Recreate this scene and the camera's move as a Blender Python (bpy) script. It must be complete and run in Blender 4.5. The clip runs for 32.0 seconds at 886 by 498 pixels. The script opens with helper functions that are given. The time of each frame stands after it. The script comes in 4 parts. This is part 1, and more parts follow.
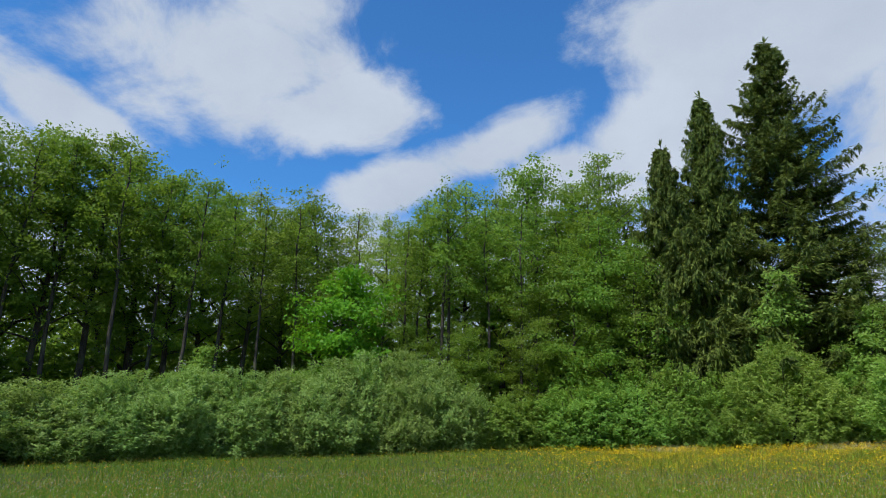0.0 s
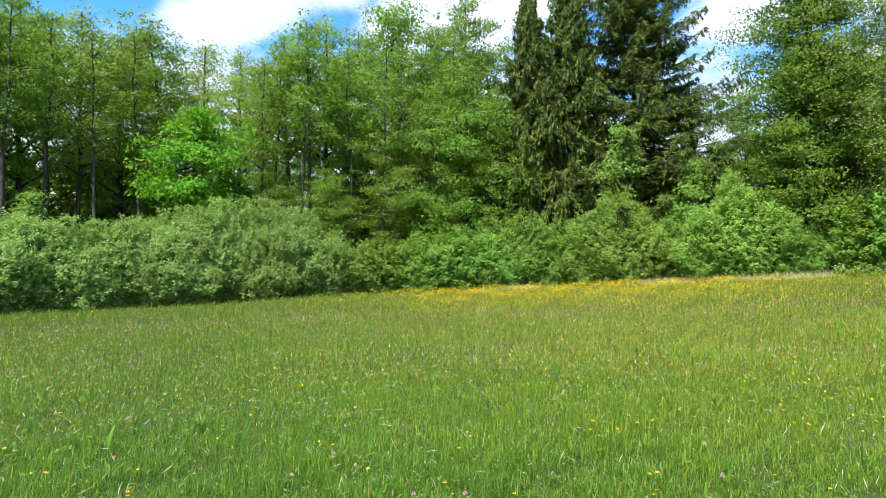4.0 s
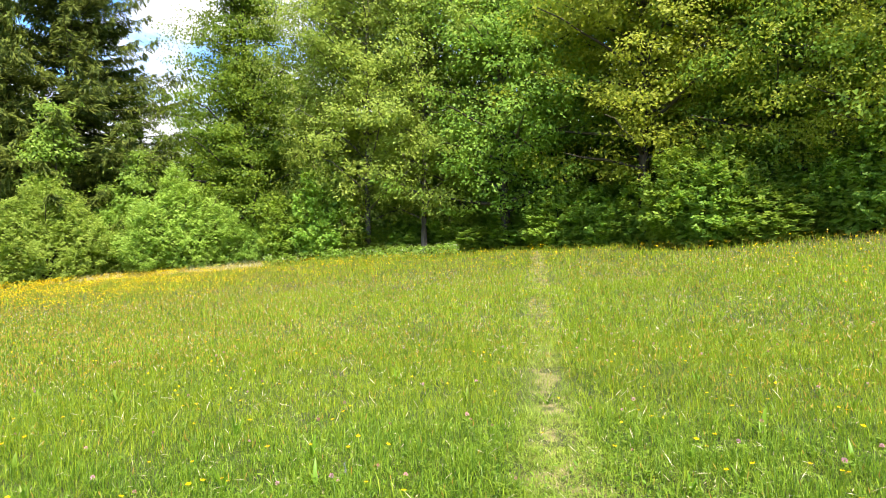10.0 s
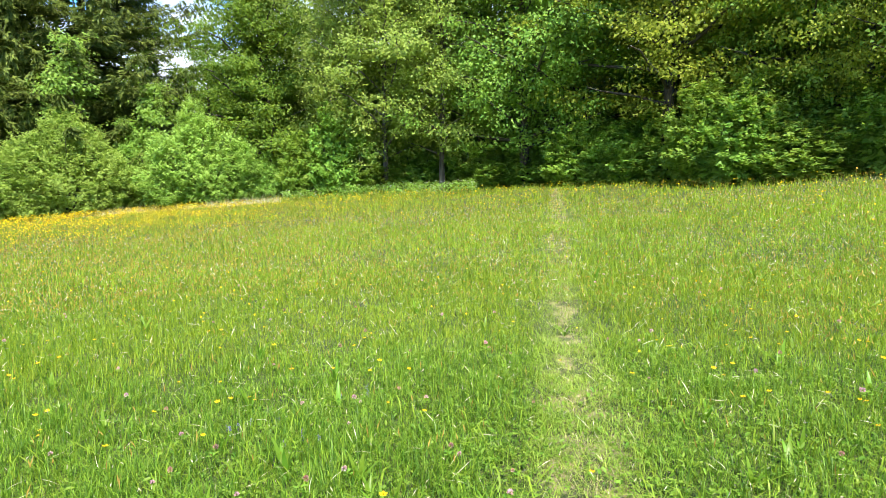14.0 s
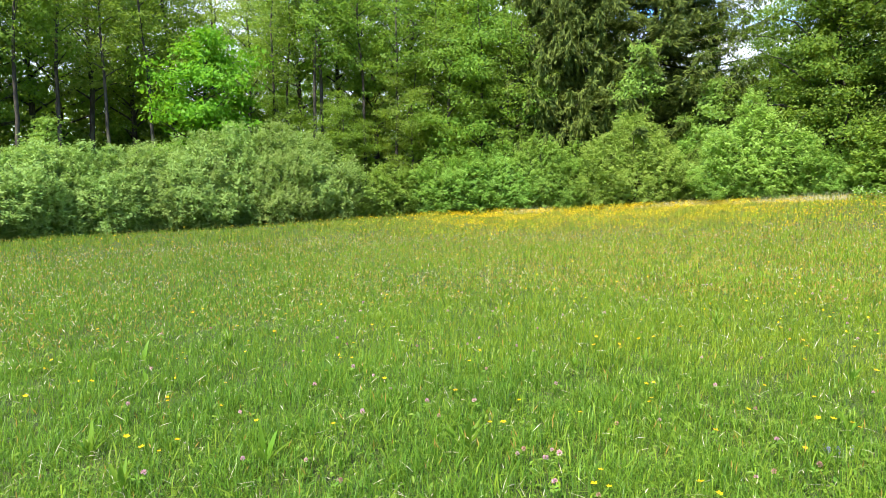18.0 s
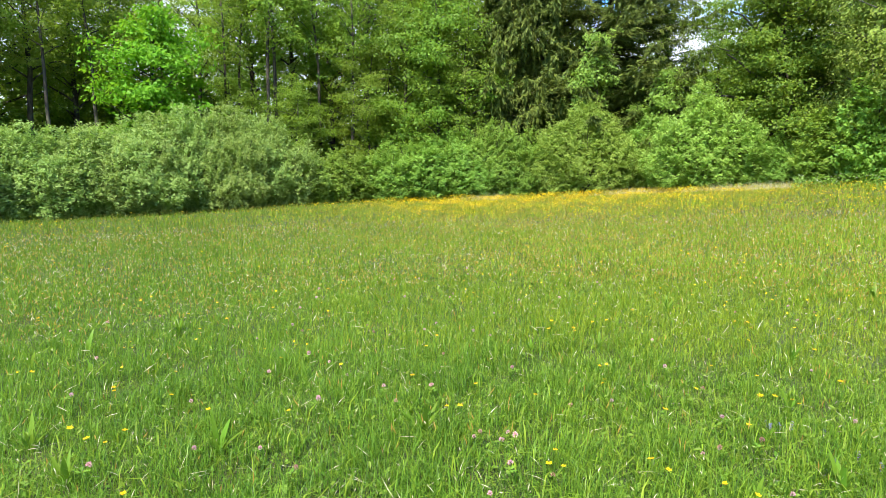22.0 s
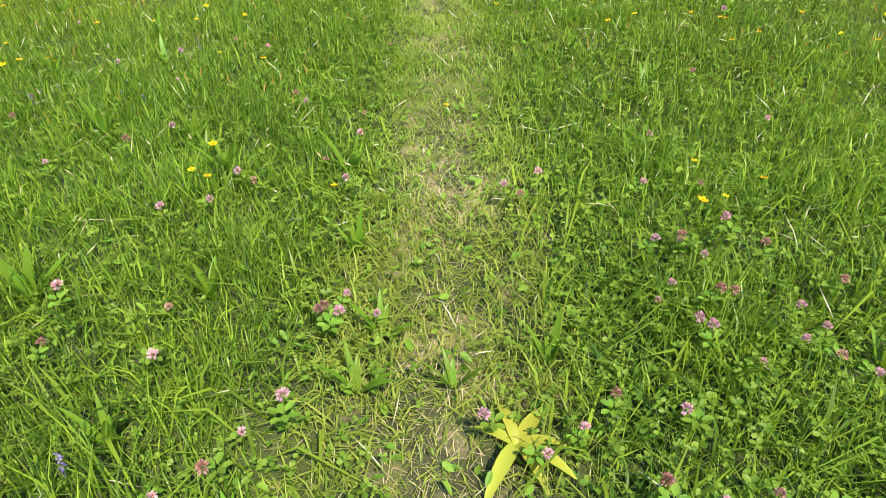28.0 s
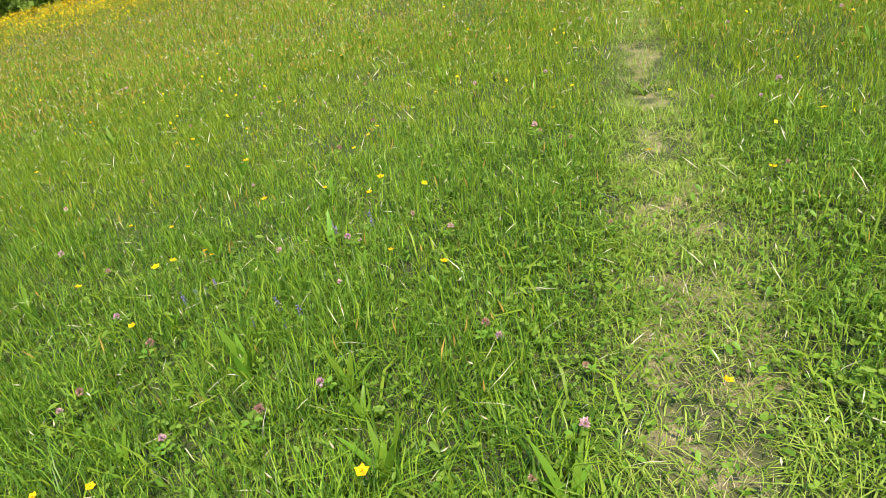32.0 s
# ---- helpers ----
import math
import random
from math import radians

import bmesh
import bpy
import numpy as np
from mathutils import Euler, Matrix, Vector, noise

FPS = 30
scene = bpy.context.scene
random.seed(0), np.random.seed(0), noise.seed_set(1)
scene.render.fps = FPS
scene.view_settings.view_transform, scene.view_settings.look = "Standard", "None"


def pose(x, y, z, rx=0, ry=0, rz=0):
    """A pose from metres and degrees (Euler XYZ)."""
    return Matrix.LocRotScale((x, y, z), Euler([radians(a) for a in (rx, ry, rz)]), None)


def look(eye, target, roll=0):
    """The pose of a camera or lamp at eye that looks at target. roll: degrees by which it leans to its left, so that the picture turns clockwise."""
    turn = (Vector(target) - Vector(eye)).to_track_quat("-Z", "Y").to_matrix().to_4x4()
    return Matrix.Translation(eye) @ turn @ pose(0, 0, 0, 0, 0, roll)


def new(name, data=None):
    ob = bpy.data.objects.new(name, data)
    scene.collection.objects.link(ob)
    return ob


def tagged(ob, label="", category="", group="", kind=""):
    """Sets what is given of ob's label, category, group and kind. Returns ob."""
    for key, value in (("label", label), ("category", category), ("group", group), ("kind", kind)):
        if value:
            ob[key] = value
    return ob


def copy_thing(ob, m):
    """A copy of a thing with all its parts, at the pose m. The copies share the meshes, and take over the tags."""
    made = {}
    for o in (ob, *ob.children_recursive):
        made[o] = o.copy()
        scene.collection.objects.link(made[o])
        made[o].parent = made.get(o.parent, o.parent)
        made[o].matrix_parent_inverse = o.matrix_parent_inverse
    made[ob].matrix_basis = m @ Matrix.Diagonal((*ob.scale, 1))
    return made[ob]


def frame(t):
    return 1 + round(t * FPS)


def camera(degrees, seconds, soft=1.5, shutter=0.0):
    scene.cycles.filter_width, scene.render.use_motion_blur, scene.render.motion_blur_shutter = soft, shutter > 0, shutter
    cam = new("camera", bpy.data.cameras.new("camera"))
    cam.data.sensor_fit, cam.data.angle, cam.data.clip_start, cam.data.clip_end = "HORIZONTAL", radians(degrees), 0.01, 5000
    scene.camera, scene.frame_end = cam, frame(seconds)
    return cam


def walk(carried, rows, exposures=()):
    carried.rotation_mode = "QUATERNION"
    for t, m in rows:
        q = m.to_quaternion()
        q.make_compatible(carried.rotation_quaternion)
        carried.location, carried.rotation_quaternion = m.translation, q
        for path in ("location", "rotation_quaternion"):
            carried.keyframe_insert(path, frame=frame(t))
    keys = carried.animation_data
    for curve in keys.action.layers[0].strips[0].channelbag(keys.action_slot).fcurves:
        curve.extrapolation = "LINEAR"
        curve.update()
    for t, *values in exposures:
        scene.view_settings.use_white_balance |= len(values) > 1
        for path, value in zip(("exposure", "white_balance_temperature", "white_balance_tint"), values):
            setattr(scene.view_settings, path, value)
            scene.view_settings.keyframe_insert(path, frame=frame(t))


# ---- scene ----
cam = camera(72.5, 32.0, 0.8)
# seconds, eye, target, roll
PATH = [
    (0, (-0.143, 0.030, 1.604), (-4.475, 8.668, 4.175), 1.31),
    (0.5, (-0.134, 0.043, 1.587), (-4.375, 8.791, 3.927), 0.86),
    (1, (-0.155, 0.060, 1.610), (-4.307, 8.903, 3.744), 0.17),
    (1.5, (-0.252, -0.009, 1.658), (-4.255, 9.006, 3.302), -0.26),
    (2, (-0.347, -0.052, 1.677), (-4.132, 9.161, 2.564), -1.26),
    (2.5, (-0.485, -0.025, 1.720), (-3.682, 9.443, 2.082), -0.14),
    (4.5, (-0.384, 0.026, 1.656), (-1.761, 9.930, 1.737), 0.07),
    (5, (-0.278, -0.152, 1.667), (-0.179, 9.847, 1.702), 0.26),
    (5.5, (-0.199, -0.093, 1.675), (1.348, 9.786, 1.760), 0.07),
    (6, (-0.107, -0.064, 1.659), (2.882, 9.475, 1.921), -0.19),
    (6.5, (-0.025, -0.031, 1.647), (4.135, 9.055, 2.022), 0.16),
    (7, (0.065, -0.005, 1.647), (5.381, 8.452, 2.124), 0.96),
    (7.5, (0.134, 0.005, 1.661), (6.077, 8.032, 2.147), -0.31),
    (8, (0.122, -0.022, 1.662), (6.336, 7.802, 2.083), -0.68),
    (8.5, (0.101, -0.055, 1.681), (6.400, 7.704, 2.031), -0.88),
    (9, (0.085, -0.031, 1.669), (6.182, 7.889, 1.978), -0.89),
    (9.5, (0.076, -0.027, 1.646), (5.925, 8.084, 1.746), -0.52),
    (10, (0.084, -0.023, 1.640), (5.874, 8.130, 1.617), -0.79),
    (10.5, (0.076, -0.026, 1.628), (5.806, 8.168, 1.467), -0.46),
    (11, (0.081, -0.043, 1.604), (5.673, 8.236, 1.173), -0.30),
    (11.5, (0.087, -0.035, 1.594), (5.702, 8.211, 0.904), -0.15),
    (12, (0.085, -0.010, 1.594), (5.628, 8.277, 0.819), -0.33),
    (12.5, (0.085, -0.013, 1.591), (5.549, 8.321, 0.764), -0.29),
    (13, (0.086, -0.018, 1.582), (5.545, 8.311, 0.675), -0.15),
    (13.5, (0.100, -0.017, 1.583), (5.613, 8.268, 0.604), -0.35),
    (14, (0.068, 0.005, 1.575), (5.592, 8.276, 0.539), -0.34),
    (14.5, (-0.046, 0.096, 1.556), (3.665, 9.318, 0.467), -1.72),
    (15, (-0.124, 0.158, 1.532), (1.418, 9.982, 0.477), -2.91),
    (15.5, (-0.209, 0.201, 1.516), (-0.427, 10.143, 0.460), -2.55),
    (17.5, (-0.379, -0.122, 1.675), (-2.908, 9.484, 0.522), -0.85),
    (18, (-0.380, -0.136, 1.671), (-2.833, 9.491, 0.527), 0.06),
    (18.5, (-0.389, -0.146, 1.674), (-2.861, 9.471, 0.487), 0.52),
    (19, (-0.399, -0.124, 1.667), (-2.858, 9.493, 0.456), 0.55),
    (19.5, (-0.384, -0.120, 1.670), (-2.736, 9.521, 0.439), 0.49),
    (20, (-0.375, -0.107, 1.668), (-2.541, 9.575, 0.414), 0.37),
    (20.5, (-0.371, -0.101, 1.671), (-2.397, 9.609, 0.402), 0.34),
    (21, (-0.370, -0.104, 1.667), (-2.271, 9.630, 0.386), 0.40),
    (21.5, (-0.374, -0.111, 1.667), (-2.193, 9.634, 0.354), 0.52),
    (22, (-0.382, -0.120, 1.655), (-2.135, 9.632, 0.300), 0.54),
    (22.5, (-0.380, -0.116, 1.653), (-2.079, 9.633, 0.214), 0.17),
    (23, (-0.377, -0.118, 1.642), (-2.008, 9.629, 0.113), -0.41),
    (23.5, (-0.358, -0.104, 1.627), (-1.884, 9.612, -0.181), -0.50),
    (24, (-0.351, -0.089, 1.599), (-1.658, 9.579, -0.595), -0.45),
    (24.5, (-0.312, -0.064, 1.572), (-1.094, 9.545, -1.085), -2.17),
    (25, (-0.219, -0.059, 1.543), (0.434, 9.342, -1.803), -4.43),
    (25.5, (-0.094, 0.004, 1.452), (2.533, 8.678, -2.775), -4.13),
    (26, (0.056, 0.054, 1.365), (4.505, 7.637, -3.400), -2.43),
    (26.5, (0.174, 0.106, 1.298), (6.144, 6.437, -3.630), 1.05),
    (28.5, (0.344, 0.087, 1.321), (5.973, 5.715, -4.731), -0.20),
    (29, (0.293, 0.070, 1.311), (6.005, 5.585, -4.768), 0.36),
    (29.5, (0.313, 0.078, 1.297), (6.050, 5.611, -4.743), -0.42),
    (30, (0.488, 0.160, 1.255), (6.245, 5.632, -4.820), 1.48),
    (30.5, (0.591, 0.282, 1.375), (5.388, 6.971, -4.304), -5.31),
    (31, (0.680, 0.462, 1.400), (5.235, 7.863, -3.548), -8.06),
    (31.5, (0.799, 0.796, 1.431), (5.043, 8.512, -3.308), -7.36),
    (32, (0.934, 1.045, 1.433), (4.820, 8.907, -3.373), -8.94),
]
EXPOSURES = [(0, 0.0, 6500, 10), (2.5, 0.15, 6500, 10), (4.5, 1.15, 6500, 10), (6.3, 1.22, 6550, 10), (7.0, 1.22, 6700, 10), (8.0, 1.33, 7900, 15), (9.0, 1.42, 7900, 16), (11.0, 1.46, 7900, 16), (12.5, 1.48, 7200, 12),
             (15.5, 1.48, 6900, 13), (17.5, 1.36, 6900, 12), (25, 1.25, 6900, 12), (26.5, 1.02, 7300, 14), (32, 0.96, 7300, 14)]
walk(cam, [(t, look(e, g, r)) for t, e, g, r in PATH], EXPOSURES)

# ---- sky and sun ----
SUN_AZ, SUN_EL = -163.0, 56.0      # degrees from +y towards +x; height over the horizon


# bearing, height, half width, half height, slope
BANKS = [(-50, 30.0, 14, 8.0, 0.10), (-62, 22.6, 8, 3.4, -0.25), (-38, 27.0, 9.5, 3.6, 0.15), (-46, 36.4, 9.5, 6, 0), (-70, 19.5, 10, 6, 0.0), (-30, 21.3, 9.5, 2.6, 0.25), (-20, 25.0, 8.5, 3.0, 0.40), (-14, 21.5, 8, 3.2, 0.0),
         (-2, 33.0, 9.5, 8, 0.0), (9, 30, 12, 6, 0.0), (-5, 25.0, 8, 5, 0.0), (17, 24.0, 9, 7, 0.0), (24, 30, 14, 9, 0.0), (60, 31.4, 30, 12, 0.0), (-110, 31.4, 30, 12, 0.0), (150, 36.4, 40, 14, 0.0)]


def nd(tree, kind, **values):
    n = tree.nodes.new(kind)
    for k, v in values.items():
        n.inputs[k.replace("_", " ")].default_value = v
    return n


def math_node(tree, op, a, b=None, c=None, clamp=False):
    n = tree.nodes.new("ShaderNodeMath")
    n.operation, n.use_clamp = op, clamp
    for i, v in enumerate((a, b, c)):
        if v is None:
            continue
        if isinstance(v, (int, float)):
            n.inputs[i].default_value = v
        else:
            tree.links.new(v, n.inputs[i])
    return n.outputs[0]


def mix_rgb(tree, fac, a, b, blend="MIX"):
    n = tree.nodes.new("ShaderNodeMix")
    n.data_type, n.blend_type = "RGBA", blend
    for socket, v in ((n.inputs[0], fac), (n.inputs[6], a), (n.inputs[7], b)):
        if isinstance(v, (int, float)):
            socket.default_value = v
        elif isinstance(v, tuple):
            socket.default_value = (*v[:3], 1.0)
        else:
            tree.links.new(v, socket)
    return n.outputs[2]


def noise_tex(tree, vec, scale, detail=4.0, rough=0.55, distortion=0.0):
    n = tree.nodes.new("ShaderNodeTexNoise")
    n.inputs["Scale"].default_value, n.inputs["Detail"].default_value = scale, detail
    n.inputs["Roughness"].default_value, n.inputs["Distortion"].default_value = rough, distortion
    if vec is not None:
        tree.links.new(vec, n.inputs["Vector"])
    return n.outputs["Fac"]


def smooth(tree, v, lo, hi):
    n = tree.nodes.new("ShaderNodeMapRange")
    n.interpolation_type = "SMOOTHSTEP"
    n.inputs["From Min"].default_value, n.inputs["From Max"].default_value = lo, hi
    tree.links.new(v, n.inputs["Value"])
    return n.outputs["Result"]


def make_world():
    world = bpy.data.worlds.new("sky")
    scene.world = world
    world.use_nodes = True
    t = world.node_tree
    t.nodes.clear()
    out, bg = t.nodes.new("ShaderNodeOutputWorld"), t.nodes.new("ShaderNodeBackground")
    sky = t.nodes.new("ShaderNodeTexSky")
    sky.sky_type, sky.sun_disc = "NISHITA", False
    sky.sun_elevation, sky.sun_rotation = radians(SUN_EL), radians(SUN_AZ)
    sky.air_density, sky.dust_density, sky.ozone_density = 1.0, 0.3, 2.0
    co = t.nodes.new("ShaderNodeTexCoord").outputs["Generated"]
    sep = t.nodes.new("ShaderNodeSeparateXYZ")
    t.links.new(co, sep.inputs[0])
    # clouds: banks at their bearing and height over the horizon, broken up by noise
    bearing = math_node(t, "MULTIPLY", math_node(t, "ARCTAN2", sep.outputs[0], sep.outputs[1]), 57.2958)
    height = math_node(t, "MULTIPLY", math_node(t, "ARCSINE", sep.outputs[2]), 57.2958)
    h = math_node(t, "ADD", math_node(t, "MAXIMUM", sep.outputs[2], 0.0), 0.45)
    comb = t.nodes.new("ShaderNodeCombineXYZ")
    t.links.new(math_node(t, "DIVIDE", sep.outputs[0], h), comb.inputs[0])
    t.links.new(math_node(t, "DIVIDE", sep.outputs[1], h), comb.inputs[1])
    comb.inputs[2].default_value = 3.7
    field = None
    for b0, h0, wide, high, slope in BANKS:
        u = math_node(t, "DIVIDE", math_node(t, "SUBTRACT", bearing, b0), wide)
        v = math_node(t, "DIVIDE", math_node(t, "SUBTRACT", math_node(t, "SUBTRACT", height, h0),
                                             math_node(t, "MULTIPLY", math_node(t, "SUBTRACT", bearing, b0), slope)), high)
        r = math_node(t, "SUBTRACT", 1.0, math_node(t, "SQRT", math_node(t, "ADD", math_node(t, "MULTIPLY", u, u), math_node(t, "MULTIPLY", v, v))))
        field = r if field is None else math_node(t, "MAXIMUM", field, r)
    field = math_node(t, "MAXIMUM", field, -1.2)
    low = math_node(t, "MULTIPLY_ADD", height, -0.09, 1.5)
    field = math_node(t, "MAXIMUM", field, low)
    rough = noise_tex(t, comb.outputs[0], 4.6, 10.0, 0.62, 0.3)
    wide_noise = noise_tex(t, comb.outputs[0], 1.3, 4.0, 0.5)
    total = math_node(t, "ADD", math_node(t, "MULTIPLY_ADD", math_node(t, "SUBTRACT", rough, 0.5), 2.1, field),
                      math_node(t, "MULTIPLY", math_node(t, "SUBTRACT", wide_noise, 0.45), 0.9))
    cover = smooth(t, total, -0.15, 0.48)
    shade = noise_tex(t, comb.outputs[0], 3.0, 5.0, 0.6)
    cloud = mix_rgb(t, shade, (3.3, 3.95, 5.0), (5.6, 6.2, 7.1))
    blue = mix_rgb(t, 1.0, sky.outputs[0], (0.43, 1.0, 1.5), "MULTIPLY")
    t.links.new(mix_rgb(t, cover, blue, cloud), bg.inputs["Color"])
    bg.inputs["Strength"].default_value = 0.12
    t.links.new(bg.outputs[0], out.inputs[0])


make_world()
sun = new("sun", bpy.data.lights.new("sun", "SUN"))
sun.data.energy, sun.data.angle, sun.data.color = 4.8, radians(0.53), (1.0, 0.95, 0.86)
_a, _e = radians(SUN_AZ), radians(SUN_EL)
_dir = Vector((math.sin(_a) * math.cos(_e), math.cos(_a) * math.cos(_e), math.sin(_e)))
sun.matrix_world = look(_dir * 60, (0, 0, 0))

# ---- materials ----


def material(name):
    m = bpy.data.materials.new(name)
    m.use_nodes = True
    t = m.node_tree
    t.nodes.clear()
    return m, t, t.nodes.new("ShaderNodeOutputMaterial")


def leaf_material(name, dark, light, through_colour, translucency=0.4, rough=0.5, patch=0.22):
    """A leaf: colour varies from leaf to leaf and in patches; light also passes through it."""
    m, t, out = material(name)
    geo = t.nodes.new("ShaderNodeNewGeometry")
    obj = t.nodes.new("ShaderNodeObjectInfo")
    n = noise_tex(t, geo.outputs["Position"], 0.55, 3.0)
    f = math_node(t, "MULTIPLY_ADD", math_node(t, "SUBTRACT", n, 0.5), patch * 4,
                  geo.outputs["Random Per Island"], clamp=True)
    c = mix_rgb(t, f, dark, light)
    hue = t.nodes.new("ShaderNodeHueSaturation")
    t.links.new(c, hue.inputs["Color"])
    t.links.new(math_node(t, "MULTIPLY_ADD", obj.outputs["Random"], 0.03, 0.485), hue.inputs["Hue"])
    t.links.new(math_node(t, "MULTIPLY_ADD", obj.outputs["Random"], 0.3, 0.85), hue.inputs["Value"])
    p = nd(t, "ShaderNodeBsdfPrincipled", Roughness=rough)
    p.inputs["Specular IOR Level"].default_value = 0.18
    t.links.new(hue.outputs[0], p.inputs["Base Color"])
    tr = t.nodes.new("ShaderNodeBsdfTranslucent")
    t.links.new(mix_rgb(t, 0.65, hue.outputs[0], through_colour), tr.inputs["Color"])
    mx = t.nodes.new("ShaderNodeMixShader")
    mx.inputs[0].default_value = translucency
    t.links.new(p.outputs[0], mx.inputs[1])
    t.links.new(tr.outputs[0], mx.inputs[2])
    t.links.new(mx.outputs[0], out.inputs[0])
    return m


def bark_material(name, dark, light, scale=9.0):
    m, t, out = material(name)
    co = t.nodes.new("ShaderNodeTexCoord").outputs["Object"]
    mp = t.nodes.new("ShaderNodeMapping")
    mp.inputs["Scale"].default_value = (1.0, 1.0, 0.22)
    t.links.new(co, mp.inputs[0])
    n1 = noise_tex(t, mp.outputs[0], scale, 6.0, 0.65)
    n2 = noise_tex(t, co, 0.8, 3.0)
    c = mix_rgb(t, smooth(t, n1, 0.35, 0.7), dark, light)
    c = mix_rgb(t, smooth(t, n2, 0.5, 0.75), c, (0.10, 0.115, 0.06))
    p = nd(t, "ShaderNodeBsdfPrincipled", Roughness=0.9)
    t.links.new(c, p.inputs["Base Color"])
    b = nd(t, "ShaderNodeBump", Strength=0.6, Distance=0.03)
    t.links.new(n1, b.inputs["Height"])
    t.links.new(b.outputs[0], p.inputs["Normal"])
    t.links.new(p.outputs[0], out.inputs[0])
    return m


def ground_material():
    m, t, out = material("meadow_soil")
    pos = t.nodes.new("ShaderNodeNewGeometry").outputs["Position"]
    big, mid, fine = noise_tex(t, pos, 0.35, 4.0), noise_tex(t, pos, 3.0, 5.0), noise_tex(t, pos, 45.0, 6.0, 0.7)
    green = mix_rgb(t, smooth(t, mid, 0.35, 0.65), (0.026, 0.042, 0.009), (0.060, 0.085, 0.015))
    green = mix_rgb(t, smooth(t, big, 0.45, 0.7), green, (0.060, 0.066, 0.016))
    c = mix_rgb(t, smooth(t, fine, 0.55, 0.8), green, (0.08, 0.07, 0.022))
    # the trodden line: straw and bare soil
    sep = t.nodes.new("ShaderNodeSeparateXYZ")
    t.links.new(pos, sep.inputs[0])
    across = math_node(t, "ABSOLUTE", math_node(t, "ADD", math_node(t, "MULTIPLY_ADD", sep.outputs[0], 0.7215, -0.2164),
                                                math_node(t, "MULTIPLY", sep.outputs[1], -0.6926)))
    wob = math_node(t, "MULTIPLY_ADD", mid, 0.5, across)
    worn = math_node(t, "SUBTRACT", 1.0, smooth(t, wob, 0.32, 0.6))
    straw = mix_rgb(t, smooth(t, fine, 0.4, 0.65), (0.40, 0.33, 0.165), (0.24, 0.195, 0.095))
    c = mix_rgb(t, math_node(t, "MULTIPLY", worn, math_node(t, "MULTIPLY_ADD", smooth(t, noise_tex(t, pos, 5.0, 3.0), 0.45, 0.62), 0.72, 0.08)), c, straw)
    p = nd(t, "ShaderNodeBsdfPrincipled", Roughness=0.95)
    t.links.new(c, p.inputs["Base Color"])
    b = nd(t, "ShaderNodeBump", Strength=0.8, Distance=0.04)
    t.links.new(fine, b.inputs["Height"])
    t.links.new(b.outputs[0], p.inputs["Normal"])
    t.links.new(p.outputs[0], out.inputs[0])
    return m


SOIL = ground_material()
GRASS = leaf_material("grass_blade", (0.028, 0.088, 0.012), (0.275, 0.43, 0.042), (0.42, 0.60, 0.045), 0.42, 0.38, 0.11)
GRASS_DEEP = leaf_material("deep_green_grass_blade", (0.026, 0.080, 0.010), (0.165, 0.295, 0.032), (0.34, 0.51, 0.04), 0.40, 0.40, 0.11)
SHORT_GRASS = leaf_material("short_grass_blade", (0.06, 0.14, 0.015), (0.36, 0.46, 0.07), (0.44, 0.57, 0.065), 0.38, 0.45, 0.12)
HERB_LEAF = leaf_material("clover_leaf", (0.08, 0.20, 0.022), (0.22, 0.37, 0.05), (0.38, 0.56, 0.06), 0.42, 0.42, 0.2)
FADED = leaf_material("faded_floret", (0.36, 0.20, 0.12), (0.66, 0.38, 0.34), (0.6, 0.35, 0.3), 0.3, 0.6, 0.1)
DRY_PALE = leaf_material("bleached_grass", (0.52, 0.47, 0.30), (0.74, 0.69, 0.50), (0.6, 0.55, 0.36), 0.3, 0.7)
SPRING_LEAF = leaf_material("light_bush_leaf", (0.17, 0.29, 0.055), (0.33, 0.465, 0.10), (0.44, 0.64, 0.10), 0.42, 0.5)
GRASS_FAR = leaf_material("grass_blade_far", (0.06, 0.125, 0.010), (0.375, 0.48, 0.040), (0.48, 0.62, 0.038), 0.44, 0.42, 0.11)
TRODDEN = leaf_material("trodden_grass_blade", (0.085, 0.175, 0.02), (0.34, 0.42, 0.075), (0.5, 0.58, 0.08), 0.4, 0.5, 0.25)
PALE_HEAD = leaf_material("pale_grass_head", (0.38, 0.34, 0.20), (0.60, 0.52, 0.36), (0.5, 0.45, 0.3), 0.3, 0.6, 0.2)
SORREL = leaf_material("reddish_seed_heads", (0.30, 0.18, 0.04), (0.44, 0.29, 0.07), (0.48, 0.33, 0.06), 0.4, 0.7)
STRAW = leaf_material("dry_grass", (0.34, 0.27, 0.14), (0.56, 0.47, 0.28), (0.5, 0.42, 0.22), 0.3, 0.7)
YELLOW = leaf_material("buttercup_petal", (0.64, 0.36, 0.008), (0.82, 0.54, 0.016), (0.85, 0.6, 0.02), 0.3, 0.35, 0.1)
PINK = leaf_material("clover_floret", (0.60, 0.29, 0.36), (0.82, 0.58, 0.60), (0.8, 0.45, 0.5), 0.3, 0.6, 0.1)
BLUE = leaf_material("bugle_floret", (0.17, 0.14, 0.34), (0.34, 0.29, 0.52), (0.3, 0.25, 0.45), 0.3, 0.6, 0.1)
WHITE = leaf_material("white_umbel", (0.55, 0.58, 0.48), (0.75, 0.77, 0.68), (0.7, 0.72, 0.6), 0.3, 0.6, 0.1)
BROAD = leaf_material("broad_leaf", (0.06, 0.165, 0.016), (0.18, 0.31, 0.03), (0.32, 0.52, 0.04), 0.4, 0.35, 0.2)
